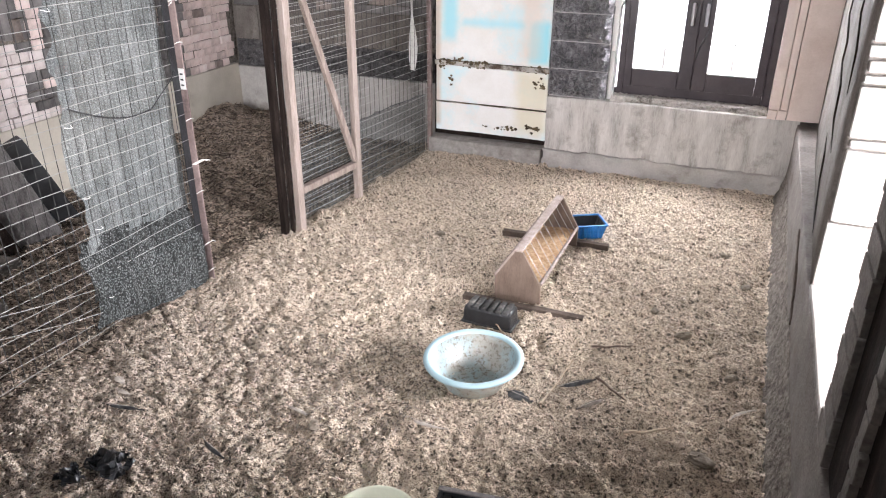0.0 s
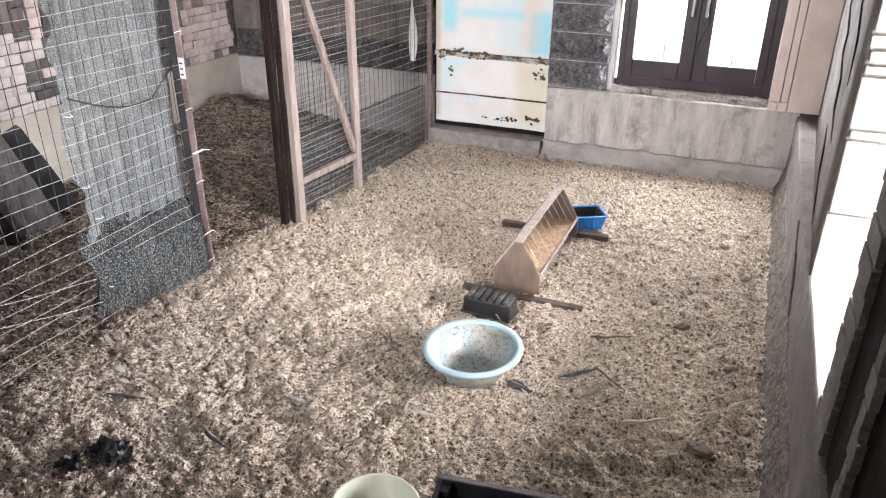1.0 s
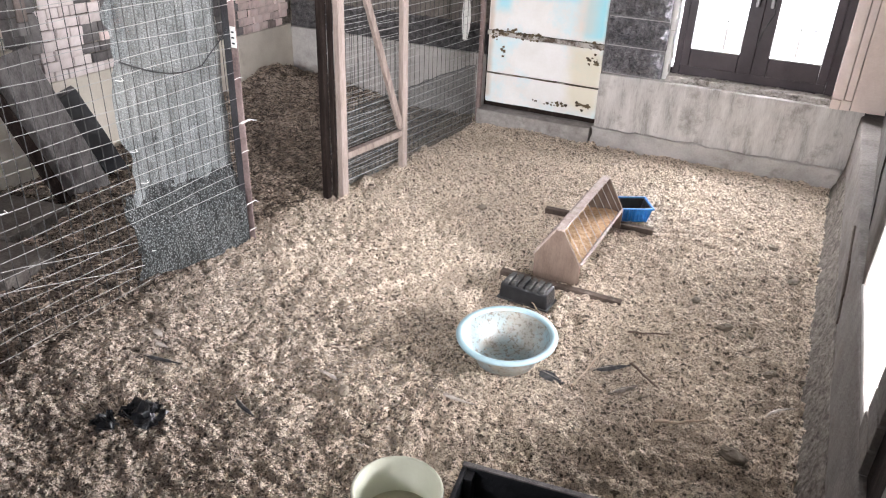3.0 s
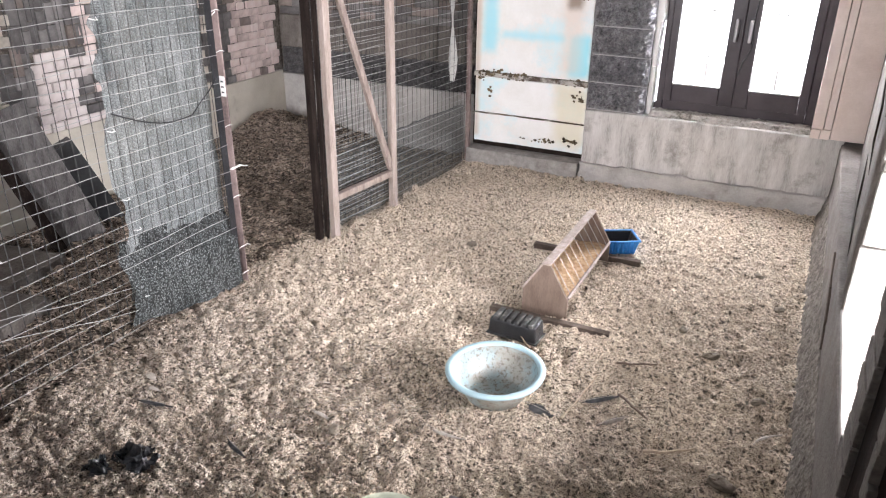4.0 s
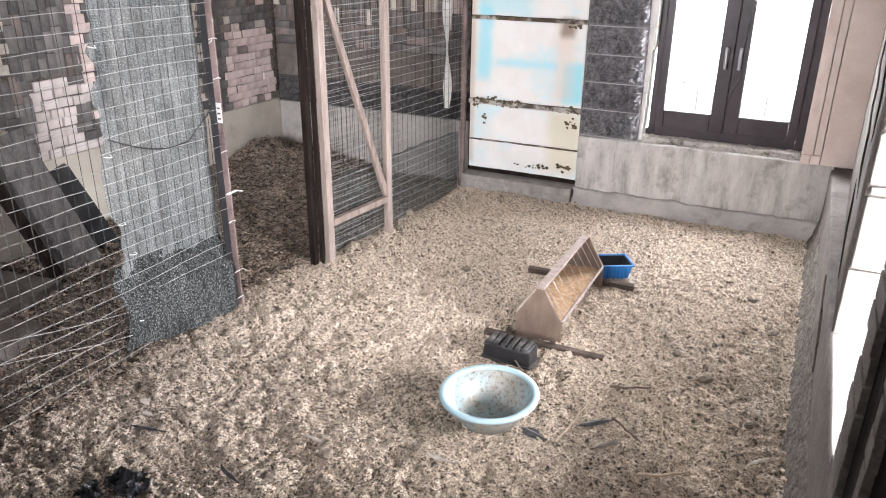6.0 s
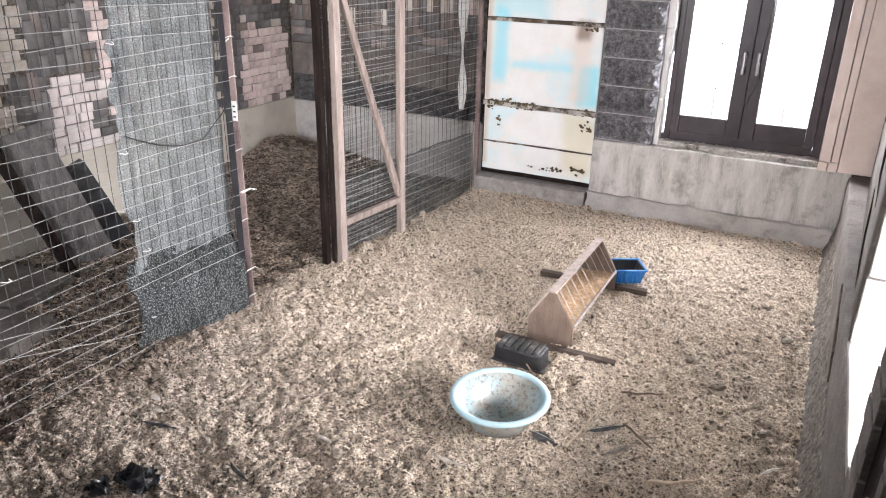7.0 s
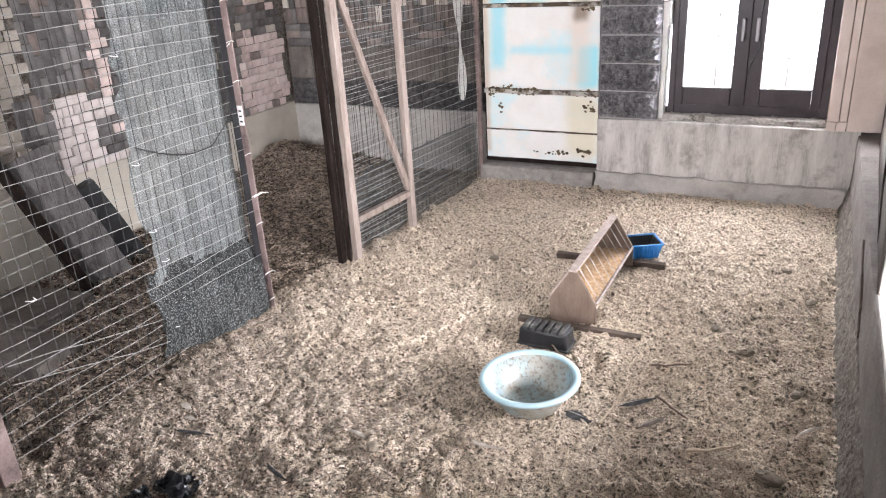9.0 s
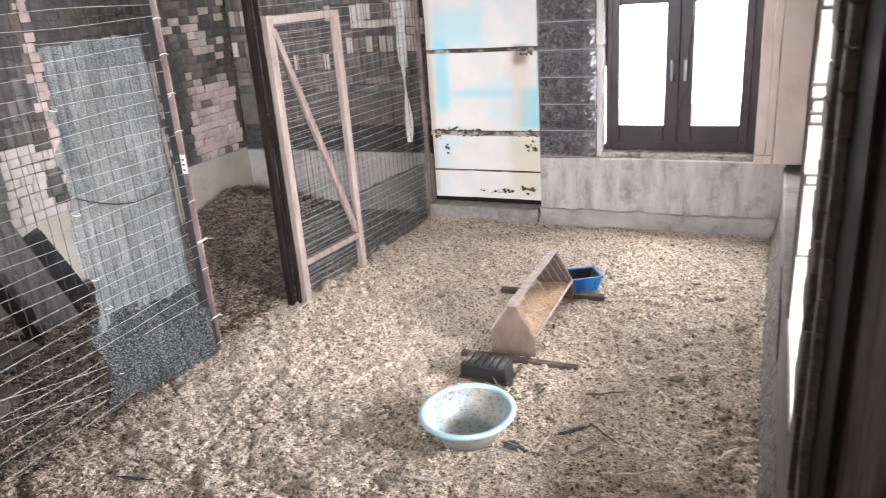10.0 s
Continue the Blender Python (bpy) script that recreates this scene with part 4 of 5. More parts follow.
b = bmesh.new()
part("hem", tube(b, [(-2.346 + 0.1035 * 0.156 * k, 3.2 + 0.156 * k, 0.44 + 0.006 * math.sin(k * 2)) for k in range(10)], 0.003, 5), PLAIN_BLACK, low)

# white strip hanging at the end of the fence
b = bmesh.new()
prev = None
for k in range(19):
    v = k / 18
    w = 0.06 * (0.6 + 0.5 * noise.noise(Vector((v * 5, 1, 2)))) * (1 - 0.5 * v)
    cx, cz = -2.235 - 0.03 * v + 0.012 * math.sin(v * 9), 1.95 - 1.35 * v
    row = [b.verts.new((cx + w * s, 4.68 + 0.012 * math.sin(v * 14 + s), cz)) for s in (-1, -0.3, 0.4, 1)]
    if prev:
        for q in range(3):
            b.faces.new((prev[q], prev[q + 1], row[q + 1], row[q]))
    prev = row
rag = part("plastic_strip", b, TIE, None, "", True)
tagged(rag, "torn white plastic strip hanging on the fence", "plastic strip")

# ---- things in the pen ----
basin = thing("basin", "pale blue plastic basin with dried dirt inside, on the litter", "basin", at=pose(-0.866, 2.205, 0.003, 2.0, -1.0))
prof_out = [(0.0, 0.0), (0.10, 0.0), (0.112, 0.006), (0.135, 0.05), (0.163, 0.105)]
part("bowl", lathe(prof_out + [(0.166, 0.112), (0.160, 0.113), (0.130, 0.055), (0.106, 0.012), (0.09, 0.007), (0.0, 0.007)], 64), BLUE, basin, "", True)
part("rim", lathe([(0.164, 0.108), (0.180, 0.107), (0.189, 0.110), (0.191, 0.116), (0.187, 0.121), (0.172, 0.122), (0.162, 0.117), (0.164, 0.108)], 64), BLUE_RIM, basin, "rolled rim", True)
crumb = bmesh.new()
rg = random.Random(3)
for i in range(90):
    a, r = rg.uniform(0, 6.28), 0.125 * math.sqrt(rg.random())
    zz = 0.009 + max(0, r - 0.1) * 1.9
    s = rg.uniform(0.0009, 0.0022)
    box(crumb, -s, s, -s * 0.6, s * 0.6, 0, s, 0, Matrix.Translation((r * math.cos(a), r * math.sin(a), zz)) @ Matrix.Rotation(rg.uniform(0, 6), 4, "Z"))
tagged(part("crumbs", crumb, SOIL, basin, "dark crumbs of dirt"), kind="stuff")

feeder = thing("feed_trough", "brown wooden trough feeder filled with grain", "feeder", at=pose(-0.906, 2.878, -0.008, 1.2, 0, -1.0))
gable = [(-0.108, 0.0), (0.108, 0.0), (0.108, 0.108), (0.020, 0.262), (-0.020, 0.262), (-0.108, 0.122)]
for y0 in (0.0, 0.68):
    b = prism(bmesh.new(), gable, y0, y0 + 0.014)
    bmesh.ops.bevel(b, geom=b.edges[:], offset=0.0015, segments=1, affect="EDGES")
    part("end_board", b, BROWN_WOOD, feeder)
part("bottom", boxed(-0.045, 0.045, 0.0145, 0.6795, 0.004, 0.014), BROWN_WOOD, feeder)
for sx in (-1, 1):
    b = rough_box(0, 0.118, 0.0145, 0.6795, -0.006, 0.006, 3, 0.0012, 8, 0.002, sx)
    b.transform(Matrix.Translation((0.045, 0, 0.016)) @ Matrix.Rotation(-radians(57), 4, "Y"))
    if sx < 0:
        b.transform(Matrix.Scale(-1, 4, (1, 0, 0)))
        bmesh.ops.reverse_faces(b, faces=b.faces[:])
    part("side_board", b, PALE_WOOD, feeder)
b = boxed(-0.0, 0.163, 0.0, 0.70, -0.005, 0.005, 0.0015)
b.transform(Matrix.Translation((-0.111, -0.003, 0.123)) @ Matrix.Rotation(-radians(57), 4, "Y"))
part("roof_board", b, PALE_WOOD, feeder)
part("ridge", rough_box(-0.021, 0.019, -0.002, 0.698, 0.263, 0.272, 3, 0.001, 8, 0.002), PALE_WOOD, feeder)
for k in range(9):
    b = bmesh.new()
    y = 0.05 + k * 0.073
    part("feed_wire", tube(b, [(0.015, y, 0.260), (0.104, y + 0.006, 0.112)], 0.0013, 4), WIRE, feeder)
b = bmesh.new()
bmesh.ops.create_grid(b, x_segments=22, y_segments=60, size=1)
for v in b.verts:
    x, y = v.co.x * 0.088, 0.347 + v.co.y * 0.33
    v.co = Vector((x, y, 0.094 + 0.022 * noise.noise(Vector((x * 9, y * 7, 4))) - 0.35 * max(0, x) * 0.3 + 0.006 * noise.noise(Vector((x * 70, y * 70, 1)))))
tagged(part("grain", b, FEED, feeder, "loose mixed grain", True), kind="stuff")
for y, x0, x1, tilt in ((-0.050, -0.240, 0.325, 1), (0.700, -0.306, 0.272, 3)):
    b = rough_box(x0, x1, -0.017, 0.017, -0.004, 0.026, 5, 0.002, 7, 0.003, x0)
    b.transform(pose(0, y, 0.0, 0, 0, tilt))
    part("foot_bar", b, BAR_WOOD, feeder)

black = thing("ribbed_tray", "upturned black ribbed plastic tray with dusty ribs", "tray", at=pose(-0.956, 2.655, 0.004, 0, 0, -3.0))
b = boxed(-0.112, 0.112, -0.052, 0.052, 0.0, 0.076, 0.009)
for v in b.verts:
    k = 1 - 0.05 * v.co.z / 0.076
    v.co.x, v.co.y = v.co.x * k, v.co.y * k
part("body", b, PLAIN_BLACK, black)
for k in range(6):
    x = -0.082 + 0.033 * k
    part("rib", boxed(x - 0.011, x + 0.011, -0.046, 0.046, 0.070, 0.088, 0.004), DUSTY, black)
part("flange", boxed(-0.118, 0.118, -0.058, 0.058, 0.0, 0.008, 0.003), BLACK, black)

tray = thing("blue_tray", "small blue plastic tray with a black inside", "tray", at=pose(-0.790, 3.725, 0.006, 0, 0, 30))


def tapered(x, y, h, t, k):
    """An open tapered box: outer half sizes x, y at the top."""
    b = bmesh.new()
    loops = []
    for s, z, i in ((k, 0, 0), (1, h, 0), (1, h, t), (k, t, t)):
        loops.append([b.verts.new((sx * (x * s - i), sy * (y * s - i), z)) for sx, sy in ((-1, -1), (1, -1), (1, 1), (-1, 1))])
    for p, q in zip(loops, loops[1:]):
        for i in range(4):
            b.faces.new((p[i], p[(i + 1) % 4], q[(i + 1) % 4], q[i]))
    b.faces.new(loops[0][::-1])
    b.faces.new(loops[-1])
    bmesh.ops.recalc_face_normals(b, faces=b.faces)
    return b


part("shell", tapered(0.105, 0.075, 0.082, 0.003, 0.82), DEEP_BLUE, tray)
part("liner", tapered(0.100, 0.070, 0.076, 0.002, 0.80), PLAIN_BLACK, tray, "black inside").location = (0, 0, 0.005)
part("rim", box(box(box(boxed(-0.113, 0.113, -0.084, -0.073, 0.078, 0.087, 0.003), -0.113, 0.113, 0.073, 0.084, 0.078, 0.087, 0.003), -0.113, -0.102, -0.0725, 0.0725, 0.078, 0.087, 0.003), 0.102, 0.113, -0.0725, 0.0725, 0.078, 0.087, 0.003), DEEP_BLUE, tray)
for k in range(9):
    x = -0.09 + 0.0225 * k
    part("rib", boxed(0.9 * x - 0.003, 0.9 * x + 0.003, -0.077, -0.066, 0.012, 0.076, 0.002), DEEP_BLUE, tray)

bucket = thing("bucket", "cream plastic bucket with a little murky water", "bucket", at=pose(-0.763, 1.205, 0.0))
part("body", lathe([(0.0, 0.0), (0.092, 0.0), (0.110, 0.262), (0.116, 0.264), (0.117, 0.275), (0.113, 0.281), (0.107, 0.276), (0.089, 0.006), (0.0, 0.006)], 56), BUCKET, bucket, "", True)
part("water", lathe([(0.0, 0.17), (0.0995, 0.17)], 56), material("murky_water", [(0.3, (0.42, 0.40, 0.30)), (0.7, (0.55, 0.54, 0.42))], 5, 0.12, 0.02), bucket, "murky water")

crate = thing("black_crate", "open black plastic crate standing in the litter", "crate", at=pose(-0.365, 1.19, 0.0, 0, 0, 8))
for x0, x1, y0, y1 in ((-0.26, 0.36, 0.198, 0.21), (-0.26, 0.36, -0.21, -0.198), (-0.26, -0.248, -0.1975, 0.1975), (0.348, 0.36, -0.1975, 0.1975)):
    part("side", boxed(x0, x1, y0, y1, 0.0, 0.285, 0.003), PLAIN_BLACK, crate)
part("bottom", boxed(-0.247, 0.347, -0.197, 0.197, 0.003, 0.012), PLAIN_BLACK, crate)
part("corner_batten", boxed(-0.247, -0.225, 0.160, 0.197, 0.0, 0.28, 0.002), PLAIN_BLACK, crate)
part("edge", boxed(-0.262, 0.362, 0.196, 0.212, 0.286, 0.291, 0.002), GREY_WOOD, crate, "dusty top edge")

def torn_film(size, seed):
    """A crumpled scrap of thin film with a torn outline."""
    b = bmesh.new()
    bmesh.ops.create_grid(b, x_segments=34, y_segments=26, size=1)
    for v in b.verts:
        u = v.co.copy()
        q = Vector((u.x * 2.2 + seed, u.y * 2.2, 0))
        fold = 1 - abs(noise.noise(q * 1.3)) * 2.2
        v.co = Vector((u.x * size * 0.7, u.y * size * 0.45, 0)) + noise.noise_vector(q * 1.6) * size * 0.28
        v.co.z = 0.008 + size * (0.26 * max(0, fold) + 0.20 * abs(noise.noise(q * 3.4))) * max(0.0, 1.15 - u.length)
    gone = [f for f in b.faces if f.calc_center_median().length > size * (0.42 + 0.22 * noise.noise(f.calc_center_median() * 30 / size * 0.12 + Vector((seed, 3, 0))))]
    bmesh.ops.delete(b, geom=gone, context="FACES")
    return b


for k, (x, y, size, yaw) in enumerate(((-1.79, 1.30, 0.17, 20), (-1.87, 1.22, 0.11, 75))):
    film = torn_film(size, 3.3 + k * 5)
    film.transform(pose(x, y, 0.006, 0, 0, yaw))
    tagged(part("plastic_scrap", film, PLAIN_BLACK), "crumpled torn black plastic film lying in the litter", "plastic scrap", "black plastic scraps")


def lying(x, y, reach=0.1):
    """The height at which a light thing rests on the lumps round x, y."""
    gx, gy = np.meshgrid(np.linspace(x - reach / 2, x + reach / 2, 9), np.linspace(y - reach / 2, y + reach / 2, 9))
    return float(np.percentile(ground_height(gx, gy), 85)) + 0.004


def stick(name, p, q, r, mat, label, category, bend=0.01, group=""):
    b = bmesh.new()
    p, q = Vector(p), Vector(q)
    sd = (q - p).cross(Vector((0, 0, 1))).normalized()
    tube(b, [p.lerp(q, k / 6) + sd * bend * math.sin(k / 6 * 3.14) + Vector((0, 0, lying(*((p + q) / 2).xy, 0.15) + 0.003 + 0.003 * math.sin(k * 2.1))) for k in range(7)], [r * (1.1 - 0.5 * k / 6) for k in range(7)], 6)
    tagged(part(name, b, mat), label, category, group)


def feather(x, y, length, width, yaw, mat, label, curl=0.15):
    f = thing("feather", label, "feather", "feathers in the litter", at=pose(x, y, lying(x, y, length), 0, 4, yaw))
    b = bmesh.new()
    rows = []
    for i in range(13):
        v = i / 12
        w = width / 2 * math.sin(min(1, v * 1.1 + 0.05) * 3.0) ** 0.6 if v > 0.12 else width * 0.06
        yy = curl * length * v * v
        rows.append([b.verts.new((v * length, yy + s * w, 0.004 * math.sin(v * 3.14) + 0.004 * (1 - s * s))) for s in (-1, 0, 1)])
    for p, q in zip(rows, rows[1:]):
        for k in (0, 1):
            b.faces.new((p[k], p[k + 1], q[k + 1], q[k]))
    part("vane", b, mat, f, "", True)
    b = bmesh.new()
    part("quill", tube(b, [(v * length - 0.015, curl * length * v * v, 0.0075 + 0.004 * math.sin(v * 3.14)) for v in (0, 0.3, 0.6, 0.95)], [0.0016, 0.0013, 0.001, 0.0005], 5), PALE_FEATHER, f)


# ---- far bay: boards, drum, slabs ----
def board(name, base, top, width, thick, mat, label, category, along=(0.35, 0.94, 0)):
    base, top = Vector(base), Vector(top)
    up = (top - base)
    h = up.length
    up.normalize()
    u = (Vector(along) - up * up.dot(Vector(along))).normalized()
    w = u.cross(up)
    b = rough_box(-width / 2, width / 2, -thick / 2, thick / 2, 0, h, 5, 0.003, 6, 0.004, base.y)
    b.transform(Matrix(((u.x, w.x, up.x, base.x), (u.y, w.y, up.y, base.y), (u.z, w.z, up.z, base.z), (0, 0, 0, 1))))
    return tagged(part(name, b, mat), label, category)


board("leaning_board", (-3.46, 2.50, -0.01), (-3.72, 2.36, 0.74), 0.23, 0.03, GREY_WOOD, "wide grey board leaning towards the brick wall", "board")
board("dark_plank", (-3.50, 2.36, -0.01), (-3.78, 2.20, 0.78), 0.05, 0.10, DARK_WOOD, "dark plank leaning beside the grey board", "board")
board("dark_plank", (-3.60, 2.80, -0.01), (-3.66, 2.60, 0.50), 0.12, 0.08, PLAIN_BLACK, "short black plank leaning in the bay", "board")
for k, (x, y, sx, sy, turn) in enumerate(((-3.52, 2.02, 0.50, 0.38, 8), (-3.14, 1.70, 0.42, 0.30, 14))):
    slab = rough_box(-sx / 2, sx / 2, -sy / 2, sy / 2, -0.03, 0.050, 4, 0.003, 6, 0.006, k)
    slab.transform(pose(x, y, 0.0, 0, 0, turn))
    tagged(part("paving_slab", slab, ROUGH_CEMENT), "grey concrete slab lying on the litter", "slab", "slabs in the far bay")

# ---- small litter ----
stick("stick", (-0.595, 2.19, 0), (-0.552, 2.54, 0), 0.0048, STRAW, "pale dry stick lying on the litter", "stick", 0.004, "sticks in the litter")
stick("stick", (-0.436, 2.41, 0), (-0.262, 2.255, 0), 0.005, BROWN_WOOD, "thin brown stick lying on the litter", "stick", -0.008, "sticks in the litter")
stick("stick", (-0.28, 2.12, 0), (-0.12, 2.22, 0), 0.006, STRAW, "thin brown stick lying on the litter", "stick", 0.01, "sticks in the litter")
stick("stick", (-0.50, 2.62, 0), (-0.345, 2.69, 0), 0.0045, BROWN_WOOD, "thin brown twig lying on the litter", "stick", 0.006, "sticks in the litter")
stick("stick", (-0.85, 2.54, 0.01), (-0.93, 2.62, 0.02), 0.004, STRAW, "pale straw beside the ribbed tray", "stick", 0.0, "sticks in the litter")
feather(-0.553, 2.312, 0.165, 0.034, 43, FEATHER, "dark grey feather lying on the litter", 0.06)
feather(-0.452, 2.20, 0.14, 0.026, 57, BROWN_FEATHER, "dull brown feather lying on the litter", -0.05)
feather(-0.735, 2.212, 0.11, 0.055, -15, FEATHER, "wide dark grey feather beside the basin", 0.1)
feather(-0.98, 1.88, 0.13, 0.018, -12, PALE_FEATHER, "pale brown feather lying on the litter", 0.3)
feather(-1.44, 1.80, 0.13, 0.018, 5, PALE_FEATHER, "pale curled feather lying on the litter", -0.3)
feather(-1.60, 1.53, 0.12, 0.02, -30, FEATHER, "dark feather lying on the litter", 0.2)
feather(0.06, 2.33, 0.13, 0.016, 75, PALE_FEATHER, "pale curled feather beside the footing", -0.4)
feather(-2.06, 1.55, 0.16, 0.02, 10, FEATHER, "dark feather lying on the litter", 0.1)
feather(-2.16, 1.70, 0.07, 0.03, -25, PALE_FEATHER, "pale feather beside the fence", 0.1)
feather(-2.10, 1.64, 0.07, 0.02, -5, PALE_FEATHER, "pale feather beside the fence", 0.1)

for x, y, size in ((-0.02, 2.08, 0.045), (0.05, 2.62, 0.03), (-0.16, 2.86, 0.035), (0.07, 3.45, 0.035), (-0.30, 3.02, 0.028), (-0.05, 3.75, 0.03), (-1.52, 3.42, 0.035), (-1.28, 1.72, 0.03)):
    b = bmesh.new()
    bmesh.ops.create_icosphere(b, subdivisions=3, radius=1)
    for v in b.verts:
        v.co += noise.noise_vector(v.co * 1.7 + Vector((x * 9, y * 9, 0))) * 0.45 + noise.noise_vector(v.co * 5) * 0.16
        v.co = Vector((v.co.x * size, v.co.y * size * 0.6, v.co.z * size * 0.32))
    b.transform(pose(x, y, lying(x, y, size), 0, 0, x * 900))
    tagged(part("litter_clod", b, SOIL, None, "", True), "dark damp clod lying on the litter", "clod", "clods in the litter")


def chips(count, seed, region, size, name, label, mat):
    """Shavings: slim wedges lying on the litter."""
    r = np.random.default_rng(seed)
    x = r.uniform(region[0], region[1], count)
    y = r.uniform(region[2], region[3], count)
    z = ground_height(x, y)
    ln = r.uniform(*size, count)
    wd, th = np.minimum(ln * r.uniform(0.2, 0.4, count), 0.003), np.minimum(ln * r.uniform(0.25, 0.55, count), 0.006)
    a, t = r.uniform(0, 2 * np.pi, count), r.uniform(-0.5, 0.5, count)
    base = np.array([(-0.5, -1, 0), (-0.4, 1, 0.2), (0.5, 0.3, 0), (0.1, 0, 1)])
    lx, ly, lz = base[:, 0] * ln[:, None], base[:, 1] * wd[:, None], base[:, 2] * th[:, None]
    lz = lz + lx * np.sin(t)[:, None] + np.abs(np.sin(t) * ln * 0.5)[:, None] * 0.7
    co = np.stack([x[:, None] + lx * np.cos(a)[:, None] - ly * np.sin(a)[:, None], y[:, None] + lx * np.sin(a)[:, None] + ly * np.cos(a)[:, None], z[:, None] + lz + 0.0005], -1).reshape(-1, 3)
    k = np.arange(count)[:, None, None] * 4
    faces = (k + np.array([(0, 2, 1), (0, 1, 3), (1, 2, 3), (2, 0, 3)])[None]).reshape(-1, 3)
    me = bpy.data.meshes.new(name)
    me.from_pydata(co.tolist(), [], faces.tolist())
    me.materials.append(mat)
    tagged(new(name, me), label, "litter", kind="stuff")


chips(120000, 11, (-2.7, 0.16, 0.85, 4.75), (0.004, 0.010), "wood_shavings", "scattered pale and brown wood shavings", FLAKE)

MANURE = material("dark_litter", [(0.3, (0.035, 0.027, 0.022)), (0.7, (0.12, 0.095, 0.078))], 6, 0.95, 0.4, 150, 0.4, per="island", spread=0.5)
GREY_STRAW = material("grey_straw", [(0.2, (0.13, 0.108, 0.096)), (0.5, (0.38, 0.325, 0.275)), (0.8, (0.70, 0.62, 0.53))], 6, 0.9, 0.2, 150, 0.4, per="island", spread=0.7)
BAY_STRAW = material("old_straw", [(0.3, (0.17, 0.13, 0.105)), (0.7, (0.45, 0.36, 0.285))], 6, 0.95, 0.2, 150, 0.4, per="island", spread=0.5)
chips(9000, 12, (-2.5, -0.7, 0.8, 2.7), (0.004, 0.012), "litter_crumb", "dark crumbs of droppings in the litter", BAY_STRAW)
chips(2500, 16, (-2.5, 0.15, 0.8, 4.7), (0.003, 0.009), "litter_crumb", "dark crumbs of droppings in the litter", MANURE)
chips(9000, 17, (-2.5, -1.0, 0.8, 2.3), (0.009, 0.022), "straw_litter", "greyish chopped straw in the litter", GREY_STRAW)
chips(2500, 18, (-1.6, 0.12, 0.8, 4.6), (0.008, 0.018), "straw_litter", "pale chopped straw in the litter", GREY_STRAW)

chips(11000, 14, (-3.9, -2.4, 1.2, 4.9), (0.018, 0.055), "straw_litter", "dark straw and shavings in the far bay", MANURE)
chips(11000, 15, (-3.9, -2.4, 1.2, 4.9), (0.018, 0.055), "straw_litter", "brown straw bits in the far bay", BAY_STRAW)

# ---- masonry pieces ----
COURSE = 0.0575
brick_meshes = {}
for key, mat in (("pink", BRICK_PINK), ("cream", BRICK_CREAM), ("grey", BRICK_GREY), ("brown", BRICK_BROWN)):
    brick_meshes[key] = [mesh_of("brick", rough_box(-0.02, 0.0, 0.0, 0.1, 0.0, 0.053, 0, 0.002, 30, 0.003, s), mat) for s in range(4)]
# stretches of the wall by colour: along, height
PALE = ((4.37, 4.98, 0.47, 1.02, "pink"), (1.3, 2.65, 0.94, 2.0, "cream"), (1.3, 2.52, 0.47, 0.95, "cream"), (2.72, 3.03, 0.47, 0.93, "white"), (3.0, 3.08, 0.51, 0.78, "grey"), (3.03, 3.20, 0.75, 0.89, "white"), (3.08, 3.16, 0.89, 1.9, "pink"), (2.72, 3.5, 0.47, 0.52, "white"), (3.3, 4.1, 0.47, 1.3, "cream"))
brick_meshes["white"] = [mesh_of("brick", rough_box(-0.02, 0.0, 0.0, 0.1, 0.0, 0.053, 0, 0.002, 30, 0.003, s + 9), BRICK_WHITE) for s in range(4)]
rg = random.Random(21)
brick_wall = thing("brick_wall", "dry-laid wall of pink, cream and grey bricks", "wall", kind="structure")
rest = {k: bmesh.new() for k in brick_meshes}
made = 0


def lay(kind, m, loose):
    """Lays one brick: a part of its own where it shows clearly, else joined to the rest."""
    global made
    me = brick_meshes[kind][rg.randrange(4)]
    if loose and made < 300:
        ob = new("brick", me)
        ob.matrix_world = m
        ob.parent = brick_wall
        made += 1
    else:
        tmp = bmesh.new()
        tmp.from_mesh(me)
        tmp.transform(m)
        merge(rest[kind], tmp)


for row in range(30):
    z = 0.478 + row * COURSE
    y = 1.3 + rg.uniform(0, 0.1)
    while y < 4.85:
        k = rg.choice((0.7, 0.8, 0.9, 0.9, 1.0, 1.15))
        mid = y + 0.05 * k
        kind = "grey"
        for y0, y1, z0, z1, c in PALE:
            if y0 < mid < y1 and z0 <= z + 0.02 < z1:
                kind = c
        if z > 1.0 and y > 4.2 and rg.random() < 0.4:
            kind = rg.choice(("pink", "cream", "brown"))
        if rg.random() < 0.05:
            kind = rg.choice(("pink", "grey", "brown"))
        upright = (2.64 < mid < 3.08 and z > 0.93) or (2.50 < mid < 2.71 and 0.72 < z < 0.94)
        if not upright:
            m = pose(LEFT_X + 0.005 + rg.uniform(-0.010, 0.013), y, z + rg.uniform(-0.002, 0.002), rg.uniform(-1.5, 1.5), 0, rg.uniform(-3, 3)) @ Matrix.Diagonal((1, k, 1, 1))
            lay(kind, m, y > 4.25 or (2.6 < y < 3.2 and z < 1.15))
        y += 0.1 * k + rg.uniform(0.003, 0.008)
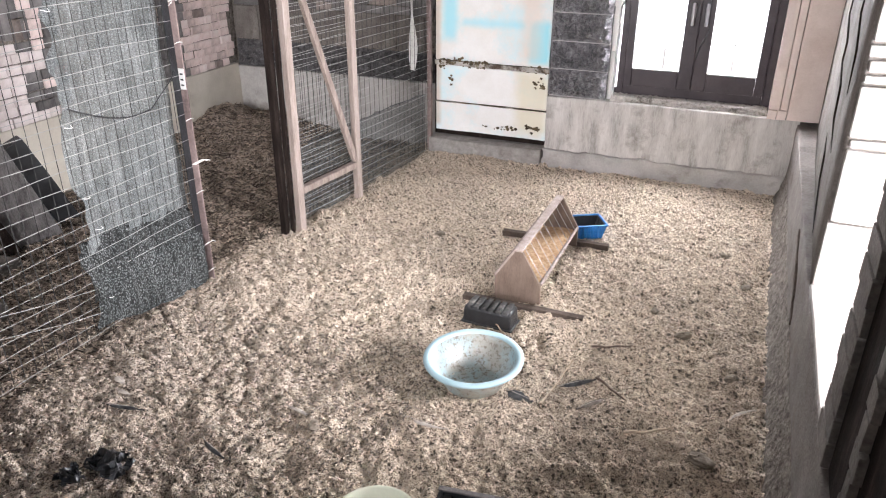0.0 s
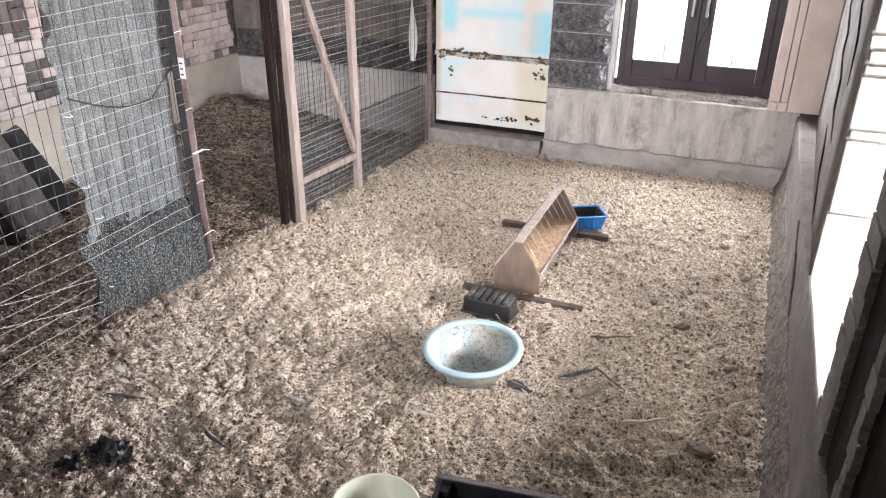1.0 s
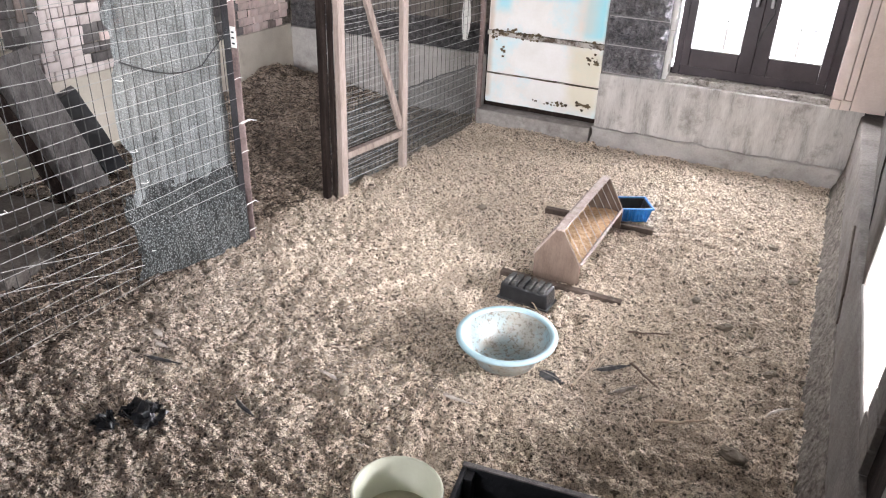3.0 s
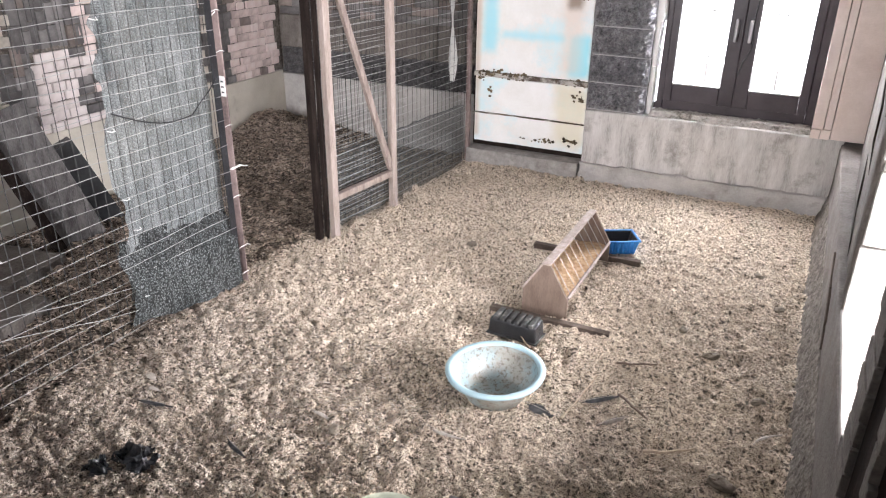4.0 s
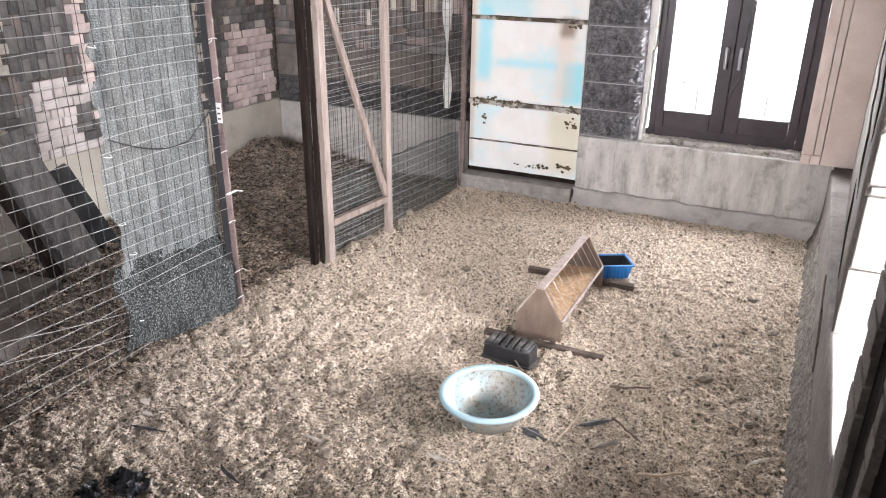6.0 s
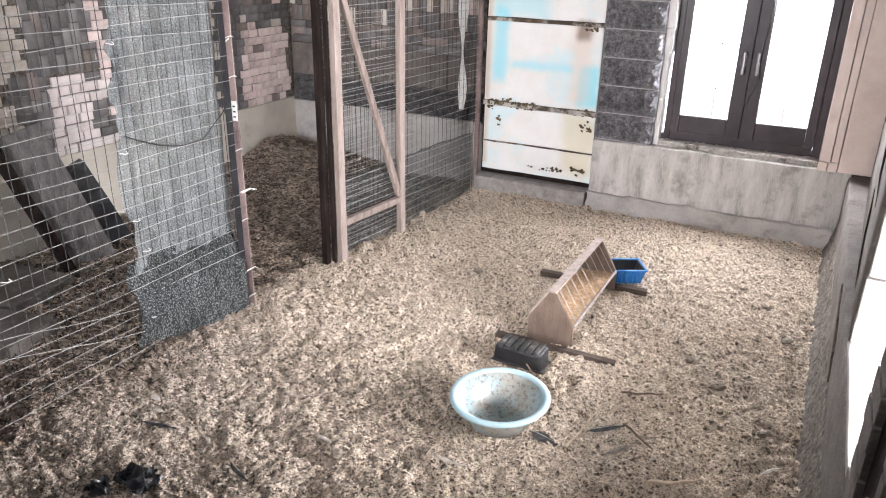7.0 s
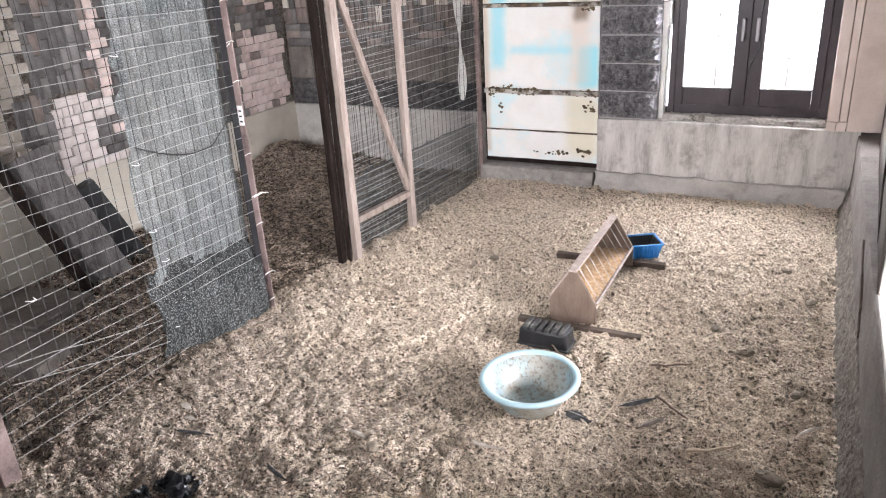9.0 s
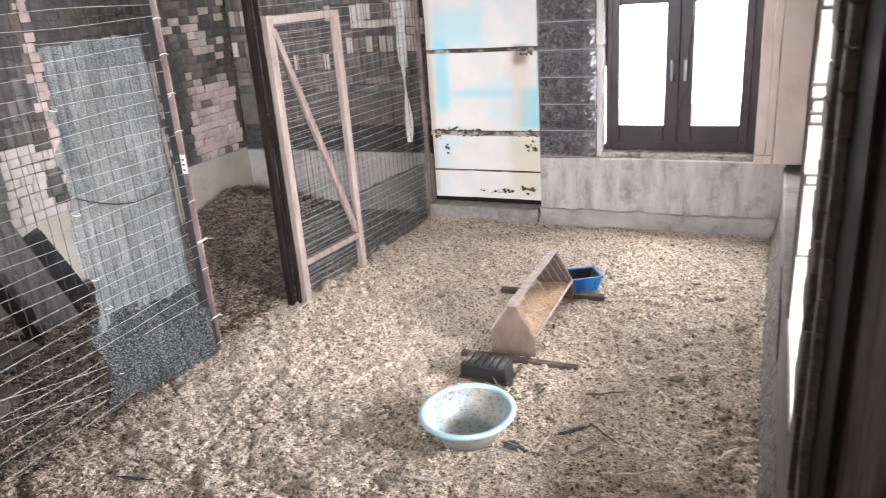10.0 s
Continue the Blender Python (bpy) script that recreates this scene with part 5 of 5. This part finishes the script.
# bricks set on end
for y0, y1, z0, z1 in ((2.655, 3.085, 0.945, 2.3), (2.51, 2.715, 0.70, 0.94)):
    y = y0
    while y < y1:
        z = z0 + rg.uniform(0, 0.02)
        while z < z1:
            h = rg.choice((0.10, 0.115, 0.115, 0.15))
            m = pose(LEFT_X + 0.006 + rg.uniform(-0.010, 0.012), y + 0.053, z, 90, 0, 0) @ Matrix.Diagonal((1, h / 0.1, 1, 1))
            lay("grey" if rg.random() < 0.75 else "brown", m, z < 1.4)
            z += h + 0.005
        y += 0.0575
for key, mat in (("pink", BRICK_PINK), ("cream", BRICK_CREAM), ("grey", BRICK_GREY), ("brown", BRICK_BROWN), ("white", BRICK_WHITE)):
    tagged(part("brickwork", rest[key], mat, brick_wall), kind="stuff")

stone_wall = thing("stone_wall", "dark grey block and brick wall behind the wire fence", "wall", kind="structure")
stone_meshes = [mesh_of("stone_block", split_block(0.392, 0.205, 0.02, s + 20, 24, 14), DARK_SPLIT) for s in range(5)]
plain_blocks = [mesh_of("block", rough_box(0, 0.392, 0, 0.03, 0, 0.246, 2, 0.003, 12, 0.005, k), ROUGH_CEMENT) for k in range(3)]
for k in range(5):
    x = LEFT_X + 0.02 + k * 0.4
    w = min(1.0, (-2.17 - x) / 0.392)
    if w > 0.1:
        ob = new("stone_block", stone_meshes[k])
        ob.matrix_world = pose(x, 4.955, 0.460) @ Matrix.Diagonal((w, 1, 1, 1))
        ob.parent = stone_wall
    x = LEFT_X + 0.02 + k * 0.4 - 0.18
    x, w = max(x, LEFT_X + 0.02), 1.0 if 0 < k < 4 else 0.56
    if x + 0.392 * w < -2.16:
        ob = new("block", plain_blocks[k % 3])
        ob.matrix_world = pose(x, 4.953 + rg.uniform(-0.01, 0.006), 0.675) @ Matrix.Diagonal((w, 1, 1, 1))
        ob.parent = stone_wall
z, row = 0.930, 0
while z < 2.5:
    flat = row < 3 or 5 <= row < 7
    h = 0.0575 if flat else 0.118
    x = LEFT_X + 0.02 + rg.uniform(0, 0.03)
    while x < -2.26:
        w = rg.uniform(0.09, 0.22) if flat else 0.056
        kind = rg.choice(("grey", "grey", "brown", "brown", "grey", "cream" if row > 2 else "grey"))
        if z > 1.2 and x > -2.45:
            kind = "pink"
        ob = new("brick", brick_meshes[kind][rg.randrange(4)])
        ob.matrix_world = pose(x, 4.952 + rg.uniform(-0.012, 0.010), z + rg.uniform(-0.002, 0.004), 0, 0, 270 + rg.uniform(-3, 3)) @ Matrix.Translation((0.02, 0, 0)) @ Matrix.Diagonal((1, (min(w, -2.17 - x) - 0.005) / 0.1, (h - 0.005) / 0.053, 1))
        ob.parent = stone_wall
        x += w
    z += h
    row += 1
